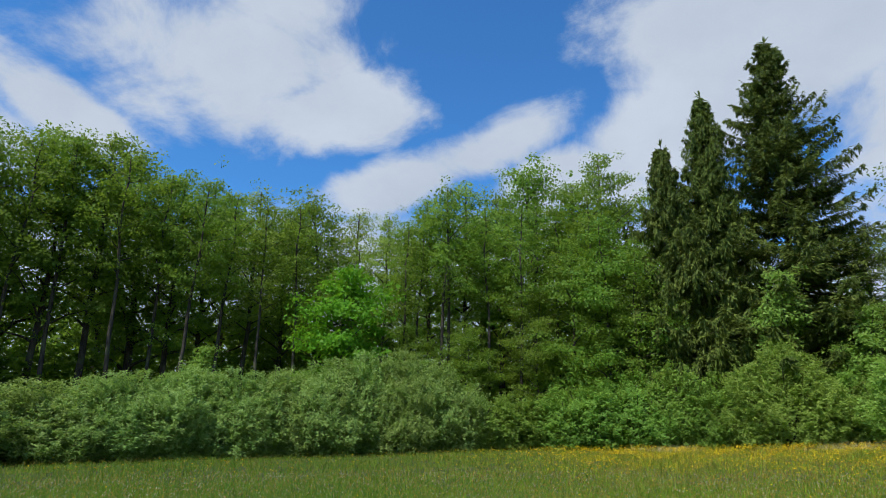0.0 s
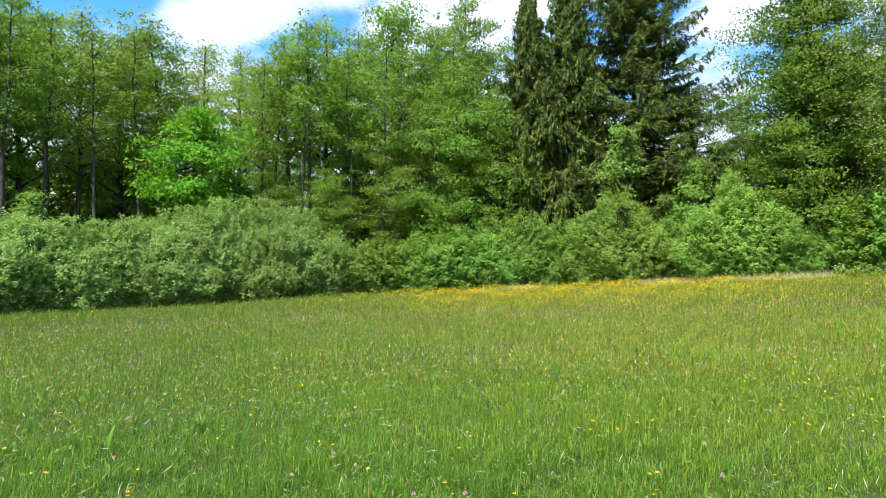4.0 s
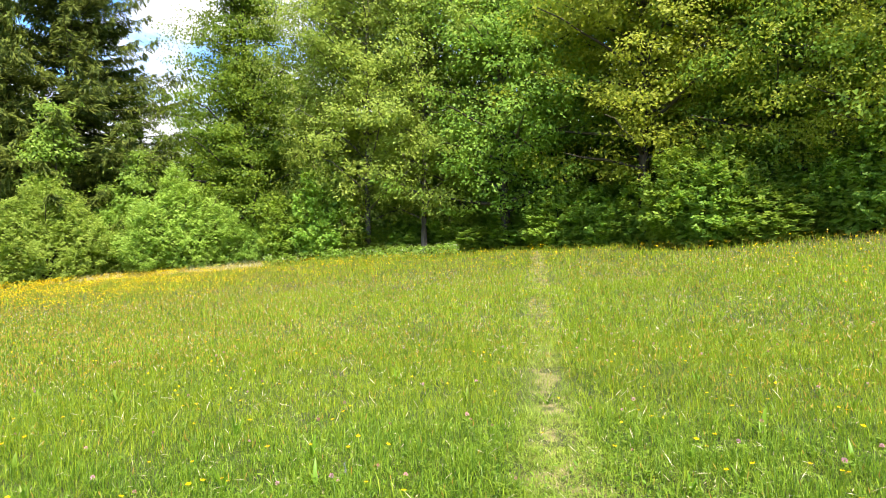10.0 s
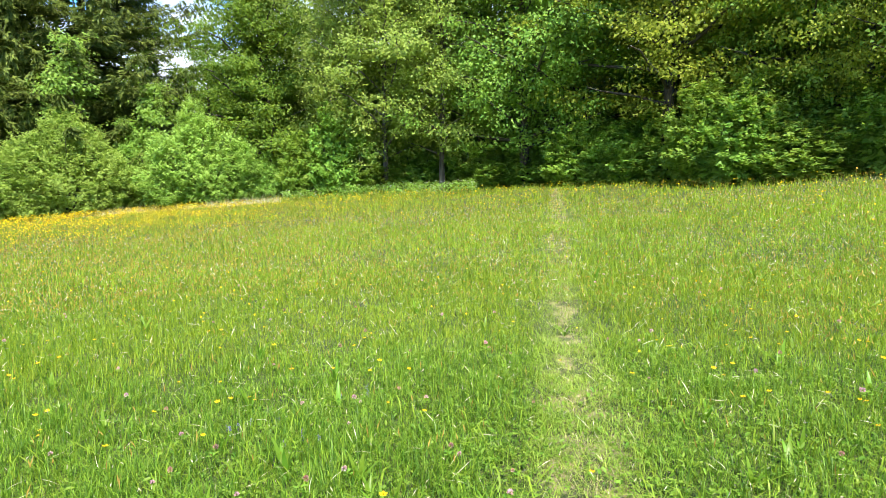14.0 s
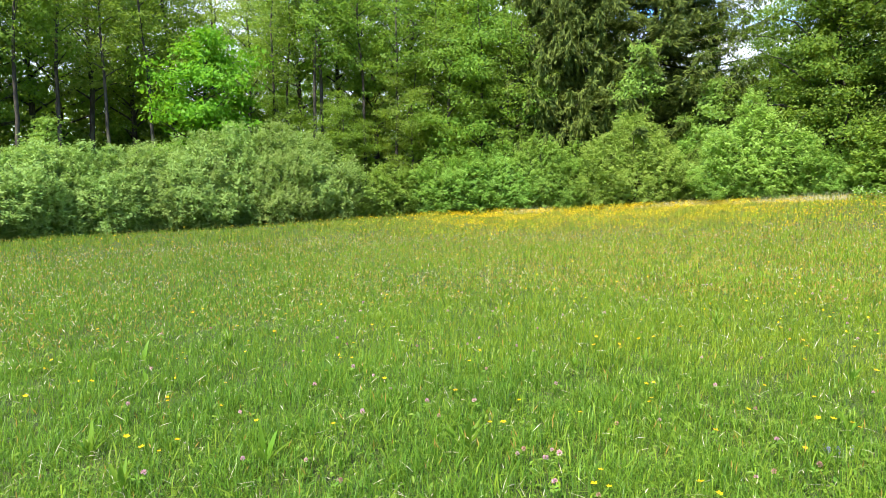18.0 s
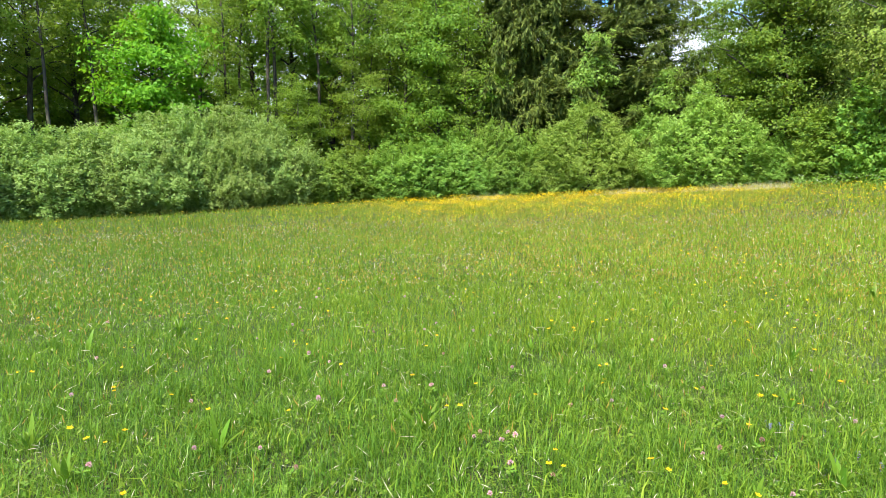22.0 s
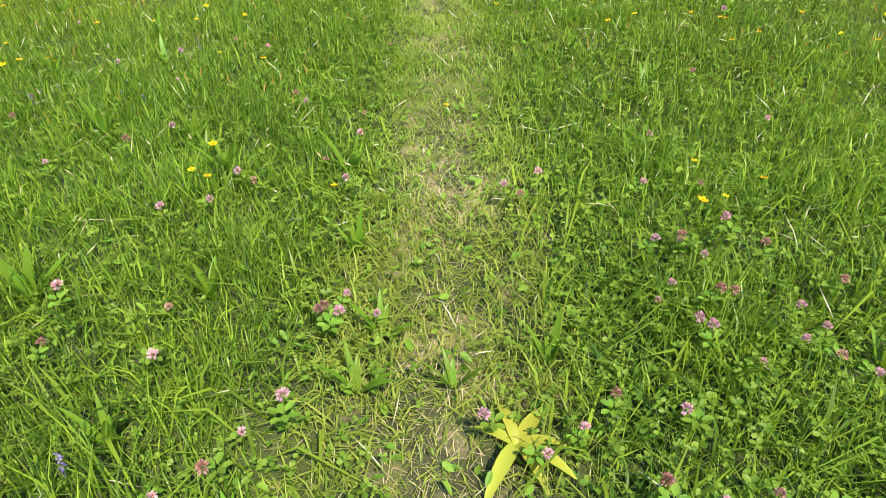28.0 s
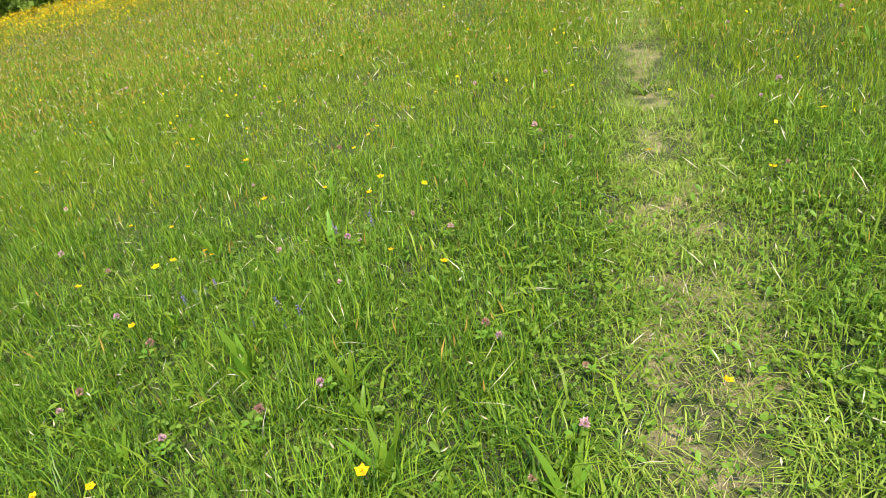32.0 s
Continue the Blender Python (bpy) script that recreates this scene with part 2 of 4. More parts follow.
PALE_LEAF = leaf_material("yellowed_leaf", (0.24, 0.29, 0.03), (0.40, 0.40, 0.055), (0.46, 0.47, 0.07), 0.3, 0.45, 0.3)
ALDER_LEAF = leaf_material("alder_leaf", (0.076, 0.155, 0.020), (0.19, 0.305, 0.037), (0.35, 0.53, 0.04), 0.44)
FRESH_LEAF = leaf_material("fresh_maple_leaf", (0.09, 0.25, 0.016), (0.16, 0.36, 0.022), (0.30, 0.58, 0.03), 0.42)
WILLOW_LEAF = leaf_material("sallow_leaf", (0.15, 0.25, 0.06), (0.31, 0.43, 0.125), (0.40, 0.60, 0.10), 0.38, 0.55)
BUSH_LEAF = leaf_material("bush_leaf", (0.125, 0.24, 0.042), (0.26, 0.405, 0.08), (0.40, 0.60, 0.075), 0.42)
BEECH_LEAF = leaf_material("beech_leaf", (0.055, 0.13, 0.014), (0.165, 0.255, 0.027), (0.30, 0.40, 0.03), 0.36)
ASPEN_LEAF = leaf_material("aspen_leaf", (0.165, 0.275, 0.05), (0.34, 0.45, 0.09), (0.42, 0.58, 0.08), 0.42)
GOLD_LEAF = leaf_material("yellow_green_maple_leaf", (0.18, 0.27, 0.032), (0.37, 0.44, 0.06), (0.52, 0.62, 0.07), 0.44)
DEEP_LEAF = leaf_material("hornbeam_leaf", (0.10, 0.215, 0.034), (0.25, 0.39, 0.066), (0.43, 0.61, 0.07), 0.44)
NEEDLE = leaf_material("spruce_needle", (0.036, 0.070, 0.014), (0.17, 0.225, 0.04), (0.19, 0.26, 0.035), 0.25, 0.6)
BARK = bark_material("grey_brown_bark", (0.024, 0.020, 0.016), (0.085, 0.072, 0.056))
PALE_BARK = bark_material("pale_bark", (0.045, 0.041, 0.034), (0.17, 0.155, 0.13), 5.0)

# ---- mesh helpers ----


class Geo:
    """Collects faces of k corners."""

    def __init__(self, k=4):
        self.v, self.f, self.n, self.k = [], [], 0, k

    def add(self, v, f):
        self.v.append(np.asarray(v, float).reshape(-1, 3))
        self.f.append(np.asarray(f, int).reshape(-1, self.k) + self.n)
        self.n += len(self.v[-1])
        return self

    def mesh(self, name, mat, smooth_shade=False):
        v, f = np.concatenate(self.v), np.concatenate(self.f)
        me = bpy.data.meshes.new(name)
        me.vertices.add(len(v))
        me.vertices.foreach_set("co", v.ravel().astype(np.float32))
        me.loops.add(f.size)
        me.loops.foreach_set("vertex_index", f.ravel().astype(np.int32))
        me.polygons.add(len(f))
        me.polygons.foreach_set("loop_start", np.arange(0, f.size, self.k, dtype=np.int32))
        if smooth_shade:
            me.polygons.foreach_set("use_smooth", np.ones(len(f), dtype=bool))
        me.update(calc_edges=True)
        me.materials.append(mat)
        return me


def part(name, geo, mat, parent, label="", smooth_shade=False):
    ob = new(name, geo.mesh(name, mat, smooth_shade))
    ob.parent = parent
    return tagged(ob, label)


def thing(name, label, category, group="", kind=""):
    return tagged(new(name), label, category, group, kind)


def unit(v):
    return v / np.maximum(np.linalg.norm(v, axis=-1, keepdims=True), 1e-9)


def tube(geo, pts, radii, sides=7):
    """A tapered round bar along pts."""
    pts, radii = np.asarray(pts, float), np.asarray(radii, float)
    d = unit(np.gradient(pts, axis=0))
    ref = np.where(np.abs(d[:, 2:3]) > 0.9, [[1.0, 0, 0]], [[0, 0, 1.0]])
    a = unit(np.cross(d, ref))
    b = np.cross(d, a)
    ang = np.linspace(0, 2 * np.pi, sides, endpoint=False)
    ring = pts[:, None] + radii[:, None, None] * (np.cos(ang)[None, :, None] * a[:, None] + np.sin(ang)[None, :, None] * b[:, None])
    k = len(pts)
    i, j = np.meshgrid(np.arange(k - 1), np.arange(sides), indexing="ij")
    i, j = i.ravel(), j.ravel()
    j2 = (j + 1) % sides
    geo.add(ring, np.stack([i * sides + j, i * sides + j2, (i + 1) * sides + j2, (i + 1) * sides + j], 1))
    return geo


def leaves(geo, base, way, up, length, width, fold=0.15):
    """One four-cornered leaf for each base point, folded a little along its middle."""
    way = unit(way)
    side = unit(np.cross(way, up))
    nrm = np.cross(side, way)
    length, width = np.asarray(length, float).reshape(-1, 1), np.asarray(width, float).reshape(-1, 1)
    if geo.k == 3:
        v = np.stack([base - side * width * 0.3 + nrm * width * fold, base + side * width * 0.62 + way * length * 0.4, base + way * length - nrm * length * 0.12], 1)
        geo.add(v, np.arange(len(base) * 3))
        return geo
    mid = base + way * length * 0.45
    v = np.stack([base, mid + side * width / 2 + nrm * width * fold, base + way * length - nrm * length * 0.12,
                  mid - side * width / 2 + nrm * width * fold], 1)
    geo.add(v, np.arange(len(base) * 4))
    return geo


# ---- lie of the land: a meadow that climbs gently to the wood ----
AZ = [-180, -120, -75, -60, -52.8, -44, -34.6, -25, -14, -6.3, 0, 8, 16.5, 24, 37, 44.7, 54.5, 64, 69.5, 72, 75.4, 120, 180]
EDGE = [30, 26, 24, 24, 24.5, 25, 26, 27.5, 29.5, 30.5, 31, 30.2, 29, 27.5, 25, 23.7, 22, 20.3, 19.5, 19, 18.5, 22, 30]
RISE = [0.0, -0.25, -0.42, -0.43, -0.40, -0.38, -0.34, -0.2, -0.07, 0.05, 0.25, 0.56, 0.87, 1.15, 1.38, 1.5, 1.62, 1.75, 1.82, 1.86, 1.9, 1.6, 0.0]


def edge_at(az):
    return np.interp(az, AZ, EDGE)


def land(x, y):
    x, y = np.asarray(x, float), np.asarray(y, float)
    az, d = np.degrees(np.arctan2(x, y)), np.hypot(x, y)
    u = d / edge_at(az)
    rise = np.interp(az, AZ, RISE)
    z = rise * np.where(u < 1, np.minimum(u, 1) ** 1.4, 1 + 0.5 * (1 - np.exp(-(np.maximum(u, 1) - 1) * 1.5)))
    z = z + 0.09 * np.exp(-(d / 7) ** 2)
    return z + 0.025 * np.sin(1.7 * x + 0.6) * np.sin(1.3 * y) + 0.012 * np.sin(5.1 * x) * np.sin(4.3 * y + 1)


def spot(az, d, up=0.0):
    x, y = d * math.sin(radians(az)), d * math.cos(radians(az))
    return x, y, float(land(x, y)) + up


def make_ground():
    rr = np.concatenate([[0.02], np.linspace(0.4, 6, 15), np.linspace(6.8, 45, 50), np.geomspace(50, 1500, 14)])
    na = 144
    ang = np.linspace(-np.pi, np.pi, na, endpoint=False)
    r, a = np.meshgrid(rr, ang, indexing="ij")
    x, y = r * np.sin(a), r * np.cos(a)
    v = np.stack([x, y, land(x, y)], -1).reshape(-1, 3)
    i, j = np.meshgrid(np.arange(len(rr) - 1), np.arange(na), indexing="ij")
    i, j = i.ravel(), j.ravel()
    j2 = (j + 1) % na
    g = Geo().add(v, np.stack([i * na + j, (i + 1) * na + j, (i + 1) * na + j2, i * na + j2], 1))
    tagged(new("ground", g.mesh("ground", SOIL, True)), "gently rising meadow ground with a trodden straw-coloured line", "ground", kind="structure")


make_ground()


def off_path(x, y):
    return np.abs(0.7215 * x - 0.6926 * y - 0.2164 + 0.05 * np.sin(1.6 * x + 0.7))


# ---- trees ----


def make_tree(name, label, height, base, radius, n_limb, n_leaf, leaf, mat, bark, seed, trunk_r=0.16, clump=0.55, top=0.35, flat=0.6,
              rise=0.55, inner=0.10, cone=0.0, face=0.7, per=18, spray_r=0.2):
    """Trunk, limbs, twigs and a crown of leaves in flat sprays; top: how blunt the crown ends."""
    rng = np.random.default_rng(seed)
    root = thing(name, label, "tree")
    k = 12
    hz = np.linspace(-0.2, height * 0.95, k)
    bend = np.cumsum(rng.normal(0, 0.10, (k, 2)), 0) * np.linspace(0, 1, k)[:, None]
    tp = np.column_stack([bend, hz])
    tr = trunk_r * (1 - hz.clip(0) / height) ** 0.8 + 0.02
    tr[0] *= 1.5
    part("trunk", tube(Geo(), tp, tr, 8), bark, root, smooth_shade=True)
    ends, weight = [], []
    for i in range(n_limb):
        t = (i + rng.uniform(0, 0.9)) / n_limb
        h = base + (height * 0.93 - base) * t
        prof = min(1.0, math.sin(math.pi * (0.22 + 0.78 * t)) + top * (1 - t) * t * 2 + 0.12)
        ln = radius * prof * (1 - cone * t) * rng.uniform(0.72, 1.12)
        az = i * 2.399 + rng.uniform(-0.4, 0.4)
        s = np.linspace(0, 1, 6)
        p0 = np.array([np.interp(h, hz, tp[:, 0]), np.interp(h, hz, tp[:, 1]), h])
        lift = ln * rise * rng.uniform(0.6, 1.3)
        pts = p0 + np.stack([np.cos(az) * ln * s, np.sin(az) * ln * s, lift * s ** 0.8], 1) + np.cumsum(rng.normal(0, 0.03 * ln, (6, 3)), 0) * s[:, None]
        part("limb", tube(Geo(), pts, np.interp(h, hz, tr) * 0.45 * (1 - 0.85 * s) + 0.006, 5), bark, root, smooth_shade=True)
        m = max(4, int(9 * ln / radius))
        ss = rng.uniform(0.25, 1.05, m)
        c = np.stack([np.interp(ss, s, pts[:, q]) for q in range(3)], 1) + rng.normal(0, 0.16 * ln + 0.12, (m, 3)) * [1, 1, 0.8]
        ends.append(c)
    c = np.concatenate(ends + [tp[-3:] + rng.normal(0, 0.3, (3, 3))])
    w = rng.uniform(0.3, 1.4, len(c))
    # sprays: small flat bunches of leaves on thin twigs, with gaps between them
    n_spray = max(60, n_leaf // per)
    pick = rng.choice(len(c), n_spray, p=w / w.sum())
    size = clump * rng.uniform(0.6, 1.35, len(c))
    off = rng.normal(0, 1, (n_spray, 3)).clip(-1.5, 1.5) * size[pick][:, None] * [0.8, 0.8, 0.8 * flat]
    spray = c[pick] + off
    spray[:, 2] = np.maximum(spray[:, 2], 0.25)
    twig = Geo(3)
    d = spray - c[pick]
    side = unit(np.cross(d, [0, 0, 1.0]) + 1e-6) * 0.011
    twig.add(np.stack([c[pick] - side, c[pick] + side, spray], 1), np.arange(n_spray * 3))
    tagged(part("twigwork", twig, bark, root, "thin dark twigs"), kind="stuff")
    lean = rng.normal(0, 0.42, (n_spray, 3)) + [0, 0, 0.95 - 0.5 * face] + face * unit(spray * [1, 1, 0]) + 0.3 * unit(off)
    wide = spray_r * rng.uniform(0.6, 1.4, n_spray)
    k = rng.choice(n_spray, n_leaf, p=wide / wide.sum())
    loc = rng.normal(0, 1, (n_leaf, 3)).clip(-1.8, 1.8) * wide[k][:, None] * [1, 1, 0.42]
    pos = spray[k] + loc
    pos[:, 2] = np.maximum(pos[:, 2], 0.1)
    out = unit(loc) * 0.8 + unit(off)[k] * 0.4 + rng.normal(0, 0.4, (n_leaf, 3)) - [0, 0, 0.3]
    up = lean[k] + rng.normal(0, 0.3, (n_leaf, 3))
    sz = leaf * rng.uniform(0.7, 1.3, n_leaf)
    crown = leaves(Geo(3), pos, out, up, sz, sz * 0.85)
    n = int(n_leaf * inner)
    if n:
        q = c[rng.choice(len(c), n)] * [0.7, 0.7, 1] + rng.normal(0, clump * 0.4, (n, 3))
        q[:, 2] = np.maximum(q[:, 2], 0.3)
        leaves(crown, q, rng.normal(0, 1, (n, 3)) * [1, 1, 0.4], rng.normal(0, 0.5, (n, 3)) + [0, 0, 1], np.full(n, leaf * 1.6), np.full(n, leaf * 1.4), 0.25)
    part("crown", crown, mat, root)
    return root


def make_spruce(name, label, height, radius, seed, density=1.0, hang=1.0, foot=0.10):
    rng = np.random.default_rng(seed)
    root = thing(name, label, "spruce", "spruces over the hedge")
    hz = np.linspace(-0.2, height, 14)
    tp = np.column_stack([0.05 * np.sin(hz * 0.5), 0.05 * np.cos(hz * 0.4), hz])
    part("trunk", tube(Geo(), tp, 0.26 * (1 - hz.clip(0) / height) ** 0.9 + 0.015, 9), BARK, root, smooth_shade=True)
    wood, needle = Geo(), Geo(3)
    h = height * foot
    while h < height - 0.3:
        rel = h / height
        for bough in range(rng.integers(4, 7)):
            ln = (radius * (1 - rel) ** 0.85 + 0.10) * rng.choice([0.55, 0.85, 1.0, 1.15]) * rng.uniform(0.85, 1.12)
            az = rng.uniform(0, 2 * np.pi)
            s = np.linspace(0, 1, 7)
            h0 = h + rng.uniform(-0.12, 0.12)
            sag = ln * (0.46 - 0.80 * rel) * rng.uniform(0.5, 1.4)
            zz = h0 - sag * s + 0.26 * ln * s ** 3
            pts = np.stack([np.cos(az) * ln * s, np.sin(az) * ln * s, zz], 1)
            tube(wood, pts, 0.035 * (1 - rel * 0.7) * (1 - 0.85 * s) + 0.004, 4)
            side = np.array([-np.sin(az), np.cos(az), 0])
            fwd = np.array([np.cos(az), np.sin(az), 0])
            # flat side branchlets that hang a little, longest in the middle of the bough, each set with needles
            m = int(density * (8 + ln * 8))
            q = rng.uniform(0.12, 1.0, m)
            lr = rng.choice([-1.0, 1.0], m)[:, None]
            p0 = np.stack([np.interp(q, s, pts[:, a]) for a in range(3)], 1)
            reach = ((0.30 * ln * (1.05 - q)).clip(0.10, 0.75) * rng.uniform(0.6, 1.2, m))[:, None]
            drop = (rng.uniform(0.1, 1.0, m) ** 1.5 * hang * (1 - 0.6 * rel))[:, None]
            p1 = p0 + side * lr * reach + fwd * reach * 0.7 - np.array([0, 0, 1.0]) * drop * 0.75
            k = 9
            w = rng.uniform(0.05, 1, (m, k, 1))
            p = (p0[:, None] * (1 - w) + p1[:, None] * w + rng.normal(0, 0.02, (m, k, 3))).reshape(-1, 3)
            n = len(p)
            way = np.repeat(unit(p1 - p0), k, 0) + rng.normal(0, 0.30, (n, 3))
            le = rng.uniform(0.20, 0.36, n) * (1 - 0.3 * rel)
            leaves(needle, p, way, rng.normal(0, 0.3, (n, 3)) + fwd * 0.3 + [0, 0, 0.9], le, le * rng.uniform(0.25, 0.4, n), 0.35)
            # the bough's own tip
            n = int(density * (6 + ln * 12))
            q = rng.uniform(0.4, 1.0, n)
            p = np.stack([np.interp(q, s, pts[:, a]) for a in range(3)], 1) + rng.normal(0, 0.03, (n, 3))
            way = fwd + side * rng.uniform(-0.7, 0.7, n)[:, None] + rng.normal(0, 0.2, (n, 3)) + [0, 0, 0.1]
            le = rng.uniform(0.2, 0.40, n) * (1 - 0.4 * rel)
            leaves(needle, p, way, rng.normal(0, 0.4, (n, 3)) + [0, 0, 1], le, le * 0.28, 0.35)
        h += rng.uniform(0.17, 0.34) * (1 - 0.40 * rel)
    tip = np.repeat([[0, 0, height - 0.1]], 12, 0)
    leaves(needle, tip, rng.normal(0, 0.4, (12, 3)) + [0, 0, 0.9], rng.normal(0, 1, (12, 3)), np.full(12, 0.45), np.full(12, 0.09))
    part("bough_wood", wood, BARK, root)
    part("needle_foliage", needle, NEEDLE, root, "dark hanging spruce twigs")
    return root


def make_bush(name, label, rx, ry, height, n_shoot, per, leaf, mat, seed, wild=0.35, slim=0.42, category="bush"):
    """Upright stems and a dome of leafy shoots down to the grass."""
    rng = np.random.default_rng(seed)
    root = thing(name, label, category)
    for i in range(6):
        az, s = i * 1.05 + rng.uniform(0, 0.5), np.linspace(0, 1, 6)
        sp = rng.uniform(0.3, 0.75)
        pts = np.stack([np.cos(az) * rx * sp * s ** 1.3, np.sin(az) * ry * sp * s ** 1.3, -0.1 + height * rng.uniform(0.65, 0.9) * s], 1)
        part("stem", tube(Geo(), pts, 0.045 * (1 - 0.85 * s) + 0.004, 5), BARK, root, smooth_shade=True)
    # shoots that stand out unevenly from a lumpy dome, each with its bunch of leaves
    u = rng.normal(0, 1, (n_shoot, 3))
    u[:, 2] = np.abs(u[:, 2]) * 0.95 + 0.04
    u = unit(u)
    lump = 1 + 0.13 * np.sin(u[:, 0] * 5 + seed) * np.sin(u[:, 1] * 4.3 + 1) + 0.09 * np.sin(u[:, 2] * 9 + u[:, 0] * 7) + 0.06 * np.sin(u[:, 0] * 17) * np.sin(u[:, 2] * 15 + seed)
    rad = lump * rng.uniform(0.35, 1.0, n_shoot) ** 0.3 * 0.95
    p = u * rad[:, None] * [rx, ry, height]
    p[:, 2] = p[:, 2].clip(0.12)
    p[:, 2] *= 0.93 * height / np.percentile(p[:, 2], 99)
    p[:, :2] *= (0.70 + 0.30 * np.clip(p[:, 2:] / (0.32 * height), 0, 1))
    way = unit(u * [1, 1, 0.6] + rng.normal(0, wild, (n_shoot, 3)) + [0, 0, 0.55])
    ln = rng.uniform(0.12, 0.42, n_shoot)
    q = rng.beta(2.2, 1.3, (n_shoot, per))
    pos = p[:, None] + way[:, None] * (q * ln[:, None])[..., None] + rng.normal(0, 0.045, (n_shoot, per, 3))
    az = rng.uniform(0, 2 * np.pi, (n_shoot, per))
    spread = np.stack([np.cos(az), np.sin(az), rng.uniform(-0.35, 0.6, (n_shoot, per))], -1)
    w = (way[:, None] * 0.6 + spread).reshape(-1, 3)
    pos = pos.reshape(-1, 3)
    m = len(pos)
    sz = leaf * rng.uniform(0.65, 1.3, m)
    tilt = np.repeat(rng.normal(0, 0.4, (n_shoot, 3)), per, 0)
    foliage = leaves(Geo(3), pos, w, tilt + rng.normal(0, 0.35, (m, 3)) + [0, 0, 0.75] + 0.6 * np.repeat(u, per, 0), sz, sz * slim * 1.25)
    n = int(m * 0.10)
    v = u[rng.integers(0, n_shoot, n)] * rng.uniform(0.2, 0.6, n)[:, None] ** 0.5 * [rx, ry, height]
    v[:, 2] = v[:, 2].clip(0.15)
    leaves(foliage, v, rng.normal(0, 1, (n, 3)) * [1, 1, 0.5], rng.normal(0, 0.6, (n, 3)) + [0, 0, 1], np.full(n, leaf * 2.0), np.full(n, leaf * 1.6), 0.25)
    part("foliage", foliage, mat, root)
    return root


def place(ob, az, d, turn=0.0, scale=(1, 1, 1), sink=0.0):
    x, y, z = spot(az, d)
    ob.scale = scale if isinstance(scale, tuple) else (scale,) * 3
    ob.location = (x, y, z - sink)
    ob.rotation_euler = (0, 0, radians(turn))
    return ob


def repeat(proto, az, d, turn, scale, sink=0.0):
    x, y, z = spot(az, d)
    ob = copy_thing(proto, pose(x, y, z - sink, 0, 0, turn))
    ob.scale = scale if isinstance(scale, tuple) else (scale,) * 3
    return ob


# alder wood behind the hedge: four shapes, repeated
ALDER = "slender alder tree with airy green crown in the wood edge"
alder = [
    make_tree("alder_tree", ALDER, 17.0, 4.6, 3.0, 32, 16000, 0.15, ALDER_LEAF, BARK, 11, 0.2, 0.55, flat=0.55, inner=0.02, per=24, face=0.5),
    make_tree("alder_tree", ALDER, 18.0, 6.0, 2.8, 30, 13000, 0.15, ALDER_LEAF, BARK, 12, 0.18, 0.5, flat=0.55, inner=0.02, per=24, face=0.5),
    make_tree("alder_tree", ALDER, 16.0, 3.4, 3.3, 34, 18000, 0.15, ALDER_LEAF, BARK, 13, 0.2, 0.6, flat=0.55, inner=0.02, per=24, face=0.5),
    make_tree("alder_tree", ALDER, 17.5, 6.5, 2.4, 26, 9000, 0.145, ASPEN_LEAF, BARK, 14, 0.16, 0.55, inner=0.02, per=24, face=0.5),
]
for o in alder:
    tagged(o, group="alders of the wood edge")
ALDERS = [  # shape, azimuth, distance, height of the top over the horizon in degrees
    (0, -66.5, 36, 18.6), (2, -63.4, 37, 19.8), (0, -60.5, 35, 20.1), (1, -57.0, 36, 20.8), (2, -53.4, 38, 19.4), (0, -51.0, 36, 18.6),
    (1, -48.6, 39, 18.6), (3, -44.7, 38, 18.3), (0, -41.5, 40, 16.8), (2, -38.0, 41, 17.9), (3, -35.0, 42, 17.0), (3, -32.3, 40, 16.9),
    (1, -28.0, 38, 18.6), (3, -24.6, 38, 20.2), (0, -21.0, 41, 19.4), (2, -17.8, 39, 21.0), (0, -14.6, 42, 19.8), (1, -11.2, 40, 22.6),
    (2, -12.8, 36, 15.5), (2, -46.5, 44, 17.0), (0, -56.0, 43, 17.5), (2, -23.0, 45, 16.5), (2, -69.0, 34, 19.0), (0, -72.5, 36, 19.0),
    (2, -8.6, 42, 18.5), (2, 9.5, 42, 12.5), (0, 13.0, 43, 13.0), (2, 16.5, 45, 14.0), (0, 20.5, 43, 15.0), (2, 23.5, 42, 15.0), (0, -30.0, 46, 15.5), (2, -40.0, 47, 15.5)]
for k, (i, az, d, el) in enumerate(ALDERS):
    hp = (17.0, 18.0, 16.0, 17.5)[i]
    s = (1.6 + d * math.tan(radians(el + 1.35)) - spot(az, d)[2]) / hp * 1.02
    if k in (0, 1, 3, 7):
        place(alder[i], az, d, k * 67, (s * 1.05, s * 1.05, s))
    else:
        repeat(alder[i], az, d, k * 67, (s * (1 + 0.12 * math.sin(k * 2.1)),) * 2 + (s,))
# slender stems between the alders, bare below and leafy only near the top
pole = make_tree("slender_alder", "slender alder with a dark bare trunk and a small airy crown", 15.0, 7.5, 1.5, 13, 4200, 0.14, ALDER_LEAF, BARK, 15, 0.10, 0.45, flat=0.5, inner=0.0, per=20, face=0.5)
tagged(pole, group="slender alders of the wood edge")
POLES = [(-63.0, 33, 1.0), (-59.6, 34, 1.05), (-55.2, 33, 1.0), (-52.3, 34.5, 0.98), (-49.8, 33, 0.95), (-46.9, 34, 0.95), (-43.4, 33.5, 0.9), (-40.2, 34, 0.92), (-30.4, 34, 0.85), (-29.3, 36, 0.95),
         (-26.7, 34, 1.0), (-25.9, 34.6, 1.05), (-22.2, 35, 0.95), (-19.4, 34, 0.92), (-18.3, 36, 1.0), (-15.9, 35, 0.95), (-12.2, 35, 1.0)]
